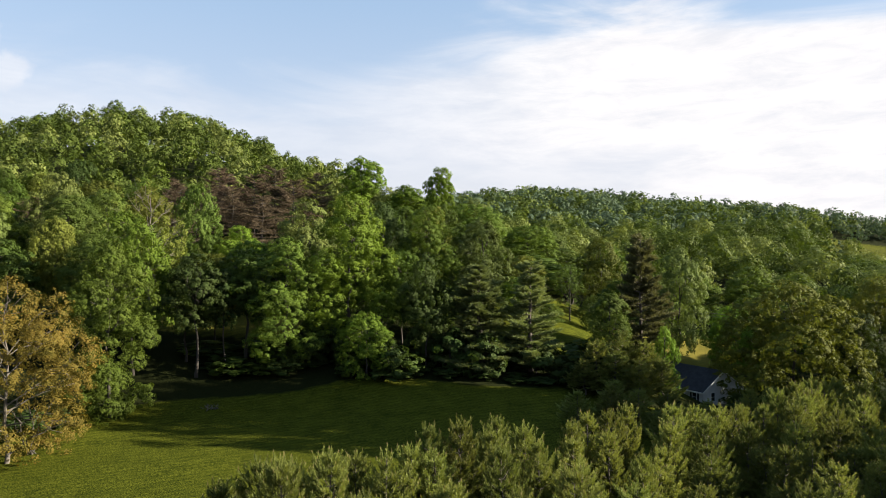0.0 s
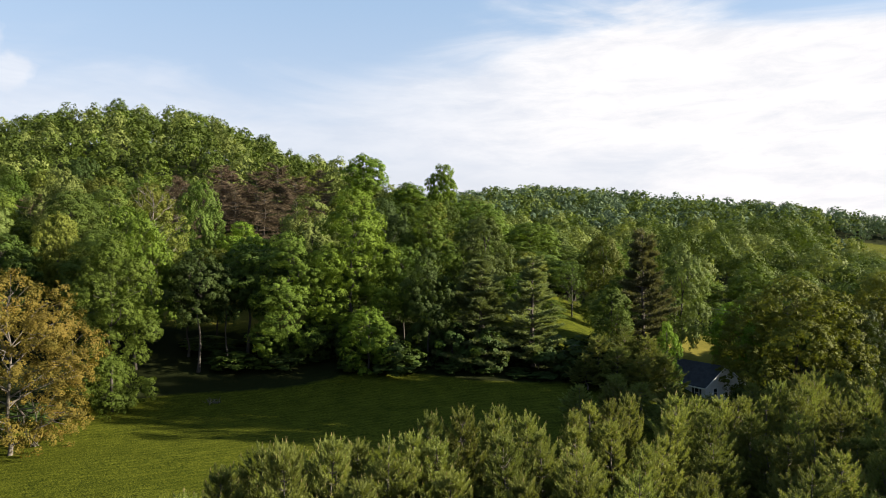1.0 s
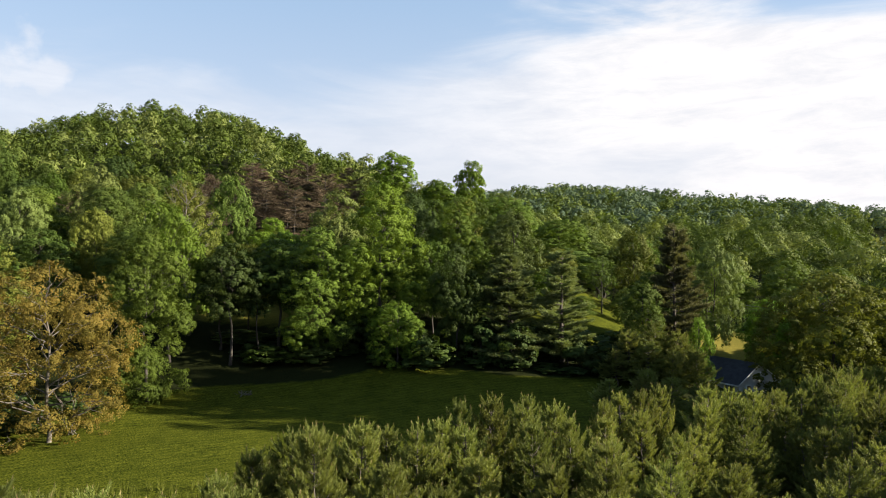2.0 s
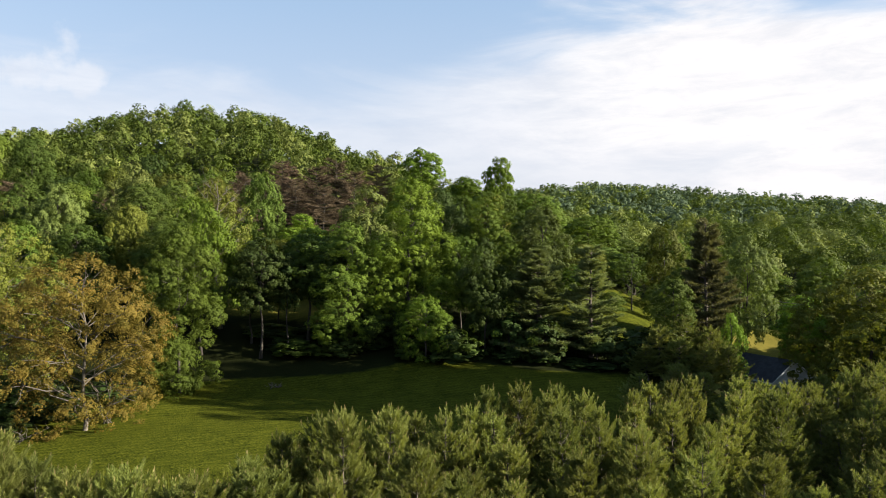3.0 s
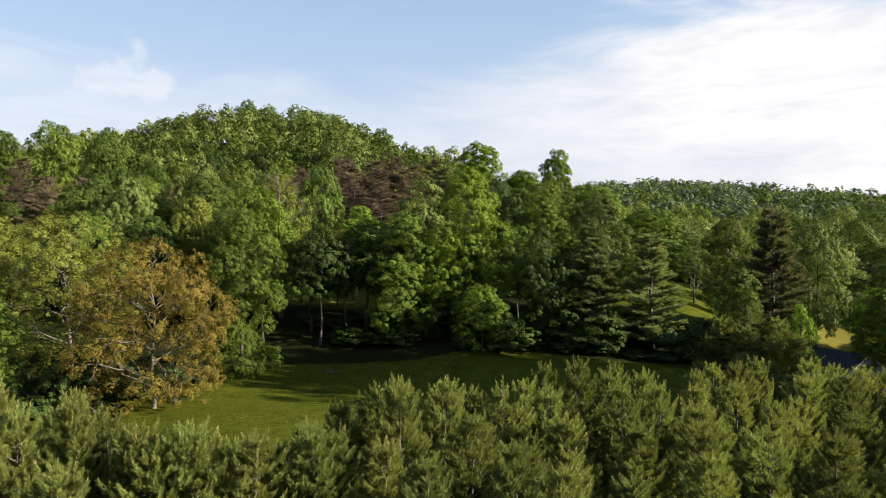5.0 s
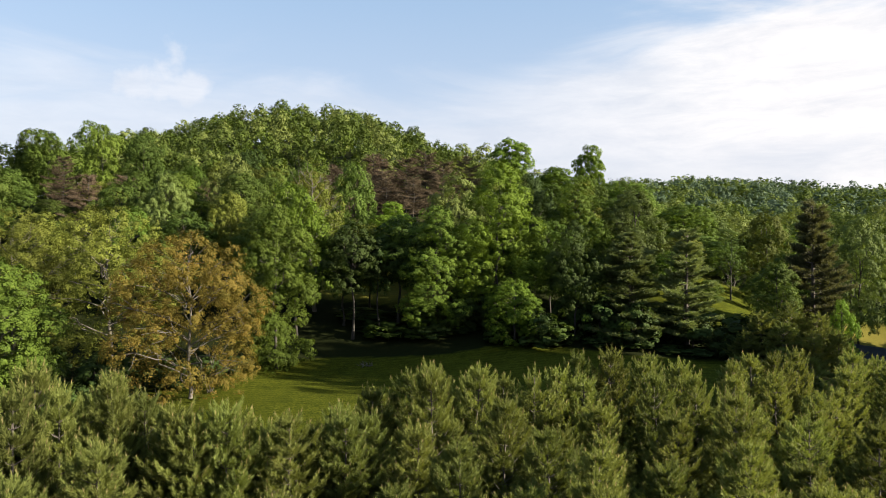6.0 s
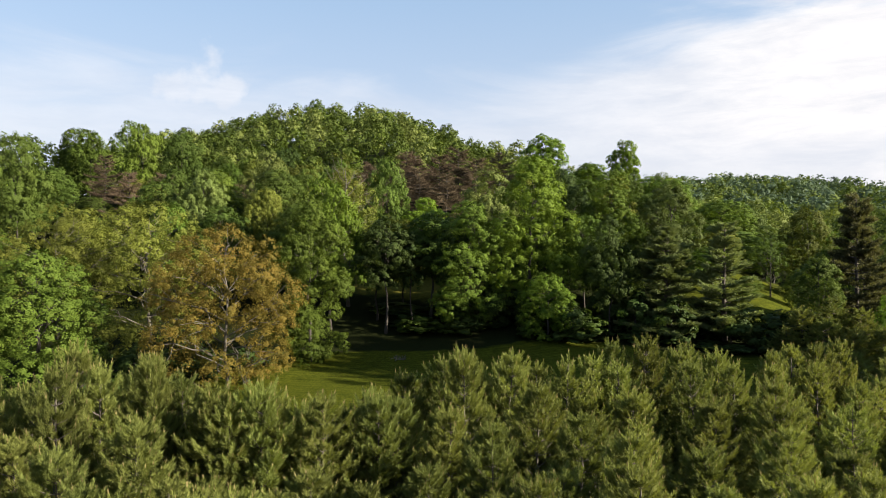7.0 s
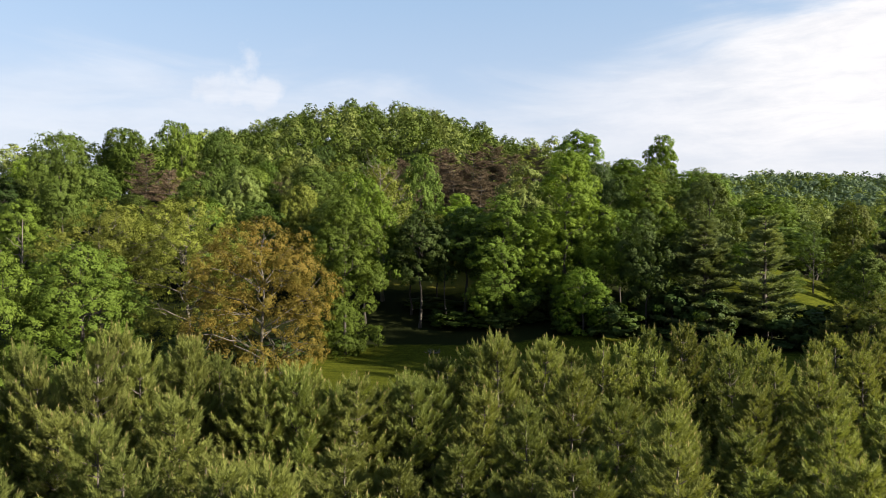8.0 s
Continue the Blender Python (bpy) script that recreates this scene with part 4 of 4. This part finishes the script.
def crown_sheet(name, trees, leaf, per, size, label, rng, sink=0.5, fat=0.42):
    """Many far crowns joined into one mesh: each of lobes that carry tufts of leaves."""
    at, nrm = [], []
    for x, y, r, h, k in trees:
        z = z_at(x, y) - sink
        c, R = lobed(rng, h * 0.95, r, max(h * 0.25, h - 2.1 * r), 8, fat * 1.12)
        p, q = crown_points(rng, c, R, int(per * (r / 4.6) ** 2), 0.15 * r, per=9, loose=0.13)
        at.append([x, y, z] + p)
        nrm.append(q)
    v, f = chips(rng, np.concatenate(at), np.concatenate(nrm), size)
    return tagged(new(name, mesh_from(name, v, f, [LEAF[leaf]])), label, "woods", kind="stuff")


def far_woods(rest):
    rng = np.random.default_rng(5)
    trees = {}
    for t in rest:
        # Farther olive crowns turn paler for haze, put into the colour; deep ones brighten.
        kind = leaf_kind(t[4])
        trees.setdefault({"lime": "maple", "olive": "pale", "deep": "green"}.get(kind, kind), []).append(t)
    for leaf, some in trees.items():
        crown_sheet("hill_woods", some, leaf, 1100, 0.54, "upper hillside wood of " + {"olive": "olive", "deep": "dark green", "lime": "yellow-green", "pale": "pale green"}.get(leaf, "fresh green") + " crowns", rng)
    ridge = {}
    for gy in np.arange(330, 760, 9.5):
        for gx in np.arange(-0.5 * gy, 0.85 * gy, 11.0):
            x, y = gx + rng.uniform(-7, 7), gy + rng.uniform(-7, 7)
            h, r, k = rng.uniform(12, 21), rng.uniform(4.6, 8.2), rng.random()
            if open_ground(x, y) or not seen_side(x, y) or hidden(x, y, z_at(x, y) + h):
                continue
            # Mostly the haze-tinted kind, so the far ridge looks veiled by air.
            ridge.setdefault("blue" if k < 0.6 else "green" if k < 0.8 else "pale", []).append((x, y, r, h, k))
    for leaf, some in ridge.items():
        crown_sheet("ridge_woods", some, leaf, 200, 1.1, "distant wooded ridge, haze put into its leaf colour", rng, 2.5, 0.55)


far_woods(woods())


# ---- young pine stand ----
def pine_at(x, y, top, r=None, rng=rnd):
    k = rng.uniform(0.9, 1.12)
    z = z_at(x, y)
    if 0.27 < x / y < 0.47 and y < 80:
        top = min(top, 20.2 - 0.213 * y)      # the dip before the house
    stock = YOUNG if math.hypot(x, y) < 40 else YOUNG_FAR
    plant("young_pine", stock[int(rng.integers(len(stock)))], x, y, z, rng.uniform(0, 6.28), (r or 1.85 * k) / 1.75, (top - z) / 8.6, LEAF["young"], None, "young bushy pine with upright pale shoots", "young pine stand")
    stand.append((x, y))


stand = []
BACK = ((-60, 20), (-34, 24), (-26, 29.5), (-17, 32), (-8, 37.5), (-3, 41), (1, 45.5), (8, 50), (14, 53), (25, 60), (40, 70), (60, 80))
for x, y, top in ((-0.6, 44.2, 9.5), (-3.3, 40.3, 9.3), (-8.4, 36.7, 9.9), (-6.5, 39, 9.5), (13.9, 52.5, 9.1), (25.4, 59.4, 7.9), (-26.1, 28.6, 10.6), (-24.1, 30.9, 9.7), (-11.4, 23.6, 7.1), (1.0, 44.8, 9.9),
                  (-8.2, 32, 7.8), (-2.7, 28.5, 6.3), (-9.3, 23.7, 6.6), (-0.4, 42.3, 8.6), (3.8, 49.7, 8.8), (8.5, 46.9, 8.0), (-21, 27.4, 8.1), (-25.5, 27.1, 9.3), (-23.4, 22.2, 7.9), (-16.3, 24.7, 6.0), (3.6, 31.9, 6.7), (17.8, 52.9, 8.9),
                  (5.7, 47.6, 8.9), (6.4, 45.0, 8.3), (10.4, 50.8, 8.8), (11.6, 48.2, 8.2), (-11.6, 38.5, 7.9), (-10.1, 39.0, 9.0), (-8.6, 40.5, 8.6), (-7.2, 42.0, 8.8), (-5.3, 42.6, 8.3),
                  (-25.9, 23.4, 9.2), (-26.1, 25.5, 9.1), (-22.7, 26.6, 9.9), (-21.6, 28.0, 10.1), (-20.8, 29.3, 9.3), (-18.4, 27.9, 9.1), (-12.7, 34.0, 8.1), (-11.9, 36.3, 8.5), (-23.1, 24.3, 10.4)):
    pine_at(x, y, top)


for x, y, top, r in ((22.1, 99.0, 7.9, 3.0), (25.3, 100.1, 9.0, 3.3), (28.5, 99.2, 7.9, 3.0), (24.2, 96.7, 6.6, 2.8), (27.1, 96.3, 5.9, 2.7), (19.9, 97.2, 5.2, 2.5), (30.6, 97.0, 5.6, 2.5)):
    pine_at(x, y, top, r)


for x, y, top, r in ((15.5, 79.5, 4.6, 2.0), (19.0, 78.0, 5.0, 2.1), (22.5, 80.5, 4.6, 2.0), (25.8, 79.0, 3.2, 1.7), (28.6, 81.5, 2.9, 1.7), (31.5, 83.0, 3.0, 1.7), (36.5, 82.0, 4.2, 2.0), (40.0, 85.0, 4.0, 2.0), (24.0, 75.0, 3.6, 1.8), (20.5, 82.8, 5.2, 2.1), (27.5, 85.5, 3.6, 1.8)):
    pine_at(x, y, top, r)


def fill_stand():
    rng = np.random.default_rng(33)
    for k in range(9):
        a = radians(18.5 + 1.9 * k)
        d = rng.uniform(32, 35)
        pine_at(-math.sin(a) * d, math.cos(a) * d, 14.27 - 0.182 * d + rng.normal(0.1, 0.4), rng=rng)
    bx, by = [p[0] for p in BACK], [p[1] for p in BACK]
    for k in range(40):
        x = -30 + 1.75 * k + rng.uniform(-0.5, 0.5)
        y = float(np.interp(x, bx, by)) - rng.uniform(0.3, 1.6)
        if not -22 < x < -11 and all((x - a) ** 2 + (y - b) ** 2 > 2.6 for a, b in stand):
            pine_at(x, y, rng.uniform(8.6, 9.8) + min(0, z_at(x, y)) * 0.5, rng=rng)
    for _ in range(6000):
        x, y = rng.uniform(-36, 52), rng.uniform(15, 72)
        edge = np.interp(x, bx, by)
        if y > edge or y < edge - 27 or not -58 < math.degrees(math.atan2(x, y)) < 38:
            continue
        if any((x - a) ** 2 + (y - b) ** 2 < 8.2 for a, b in stand):
            continue
        top = np.interp(edge - y, [0, 6, 27], [9.0, 7.8, 6.4]) + rng.normal(0, 0.8) + (0.8 if x < -18 else 0)
        pine_at(x, y, top + min(0, z_at(x, y)) * 0.5, rng=rng)


fill_stand()
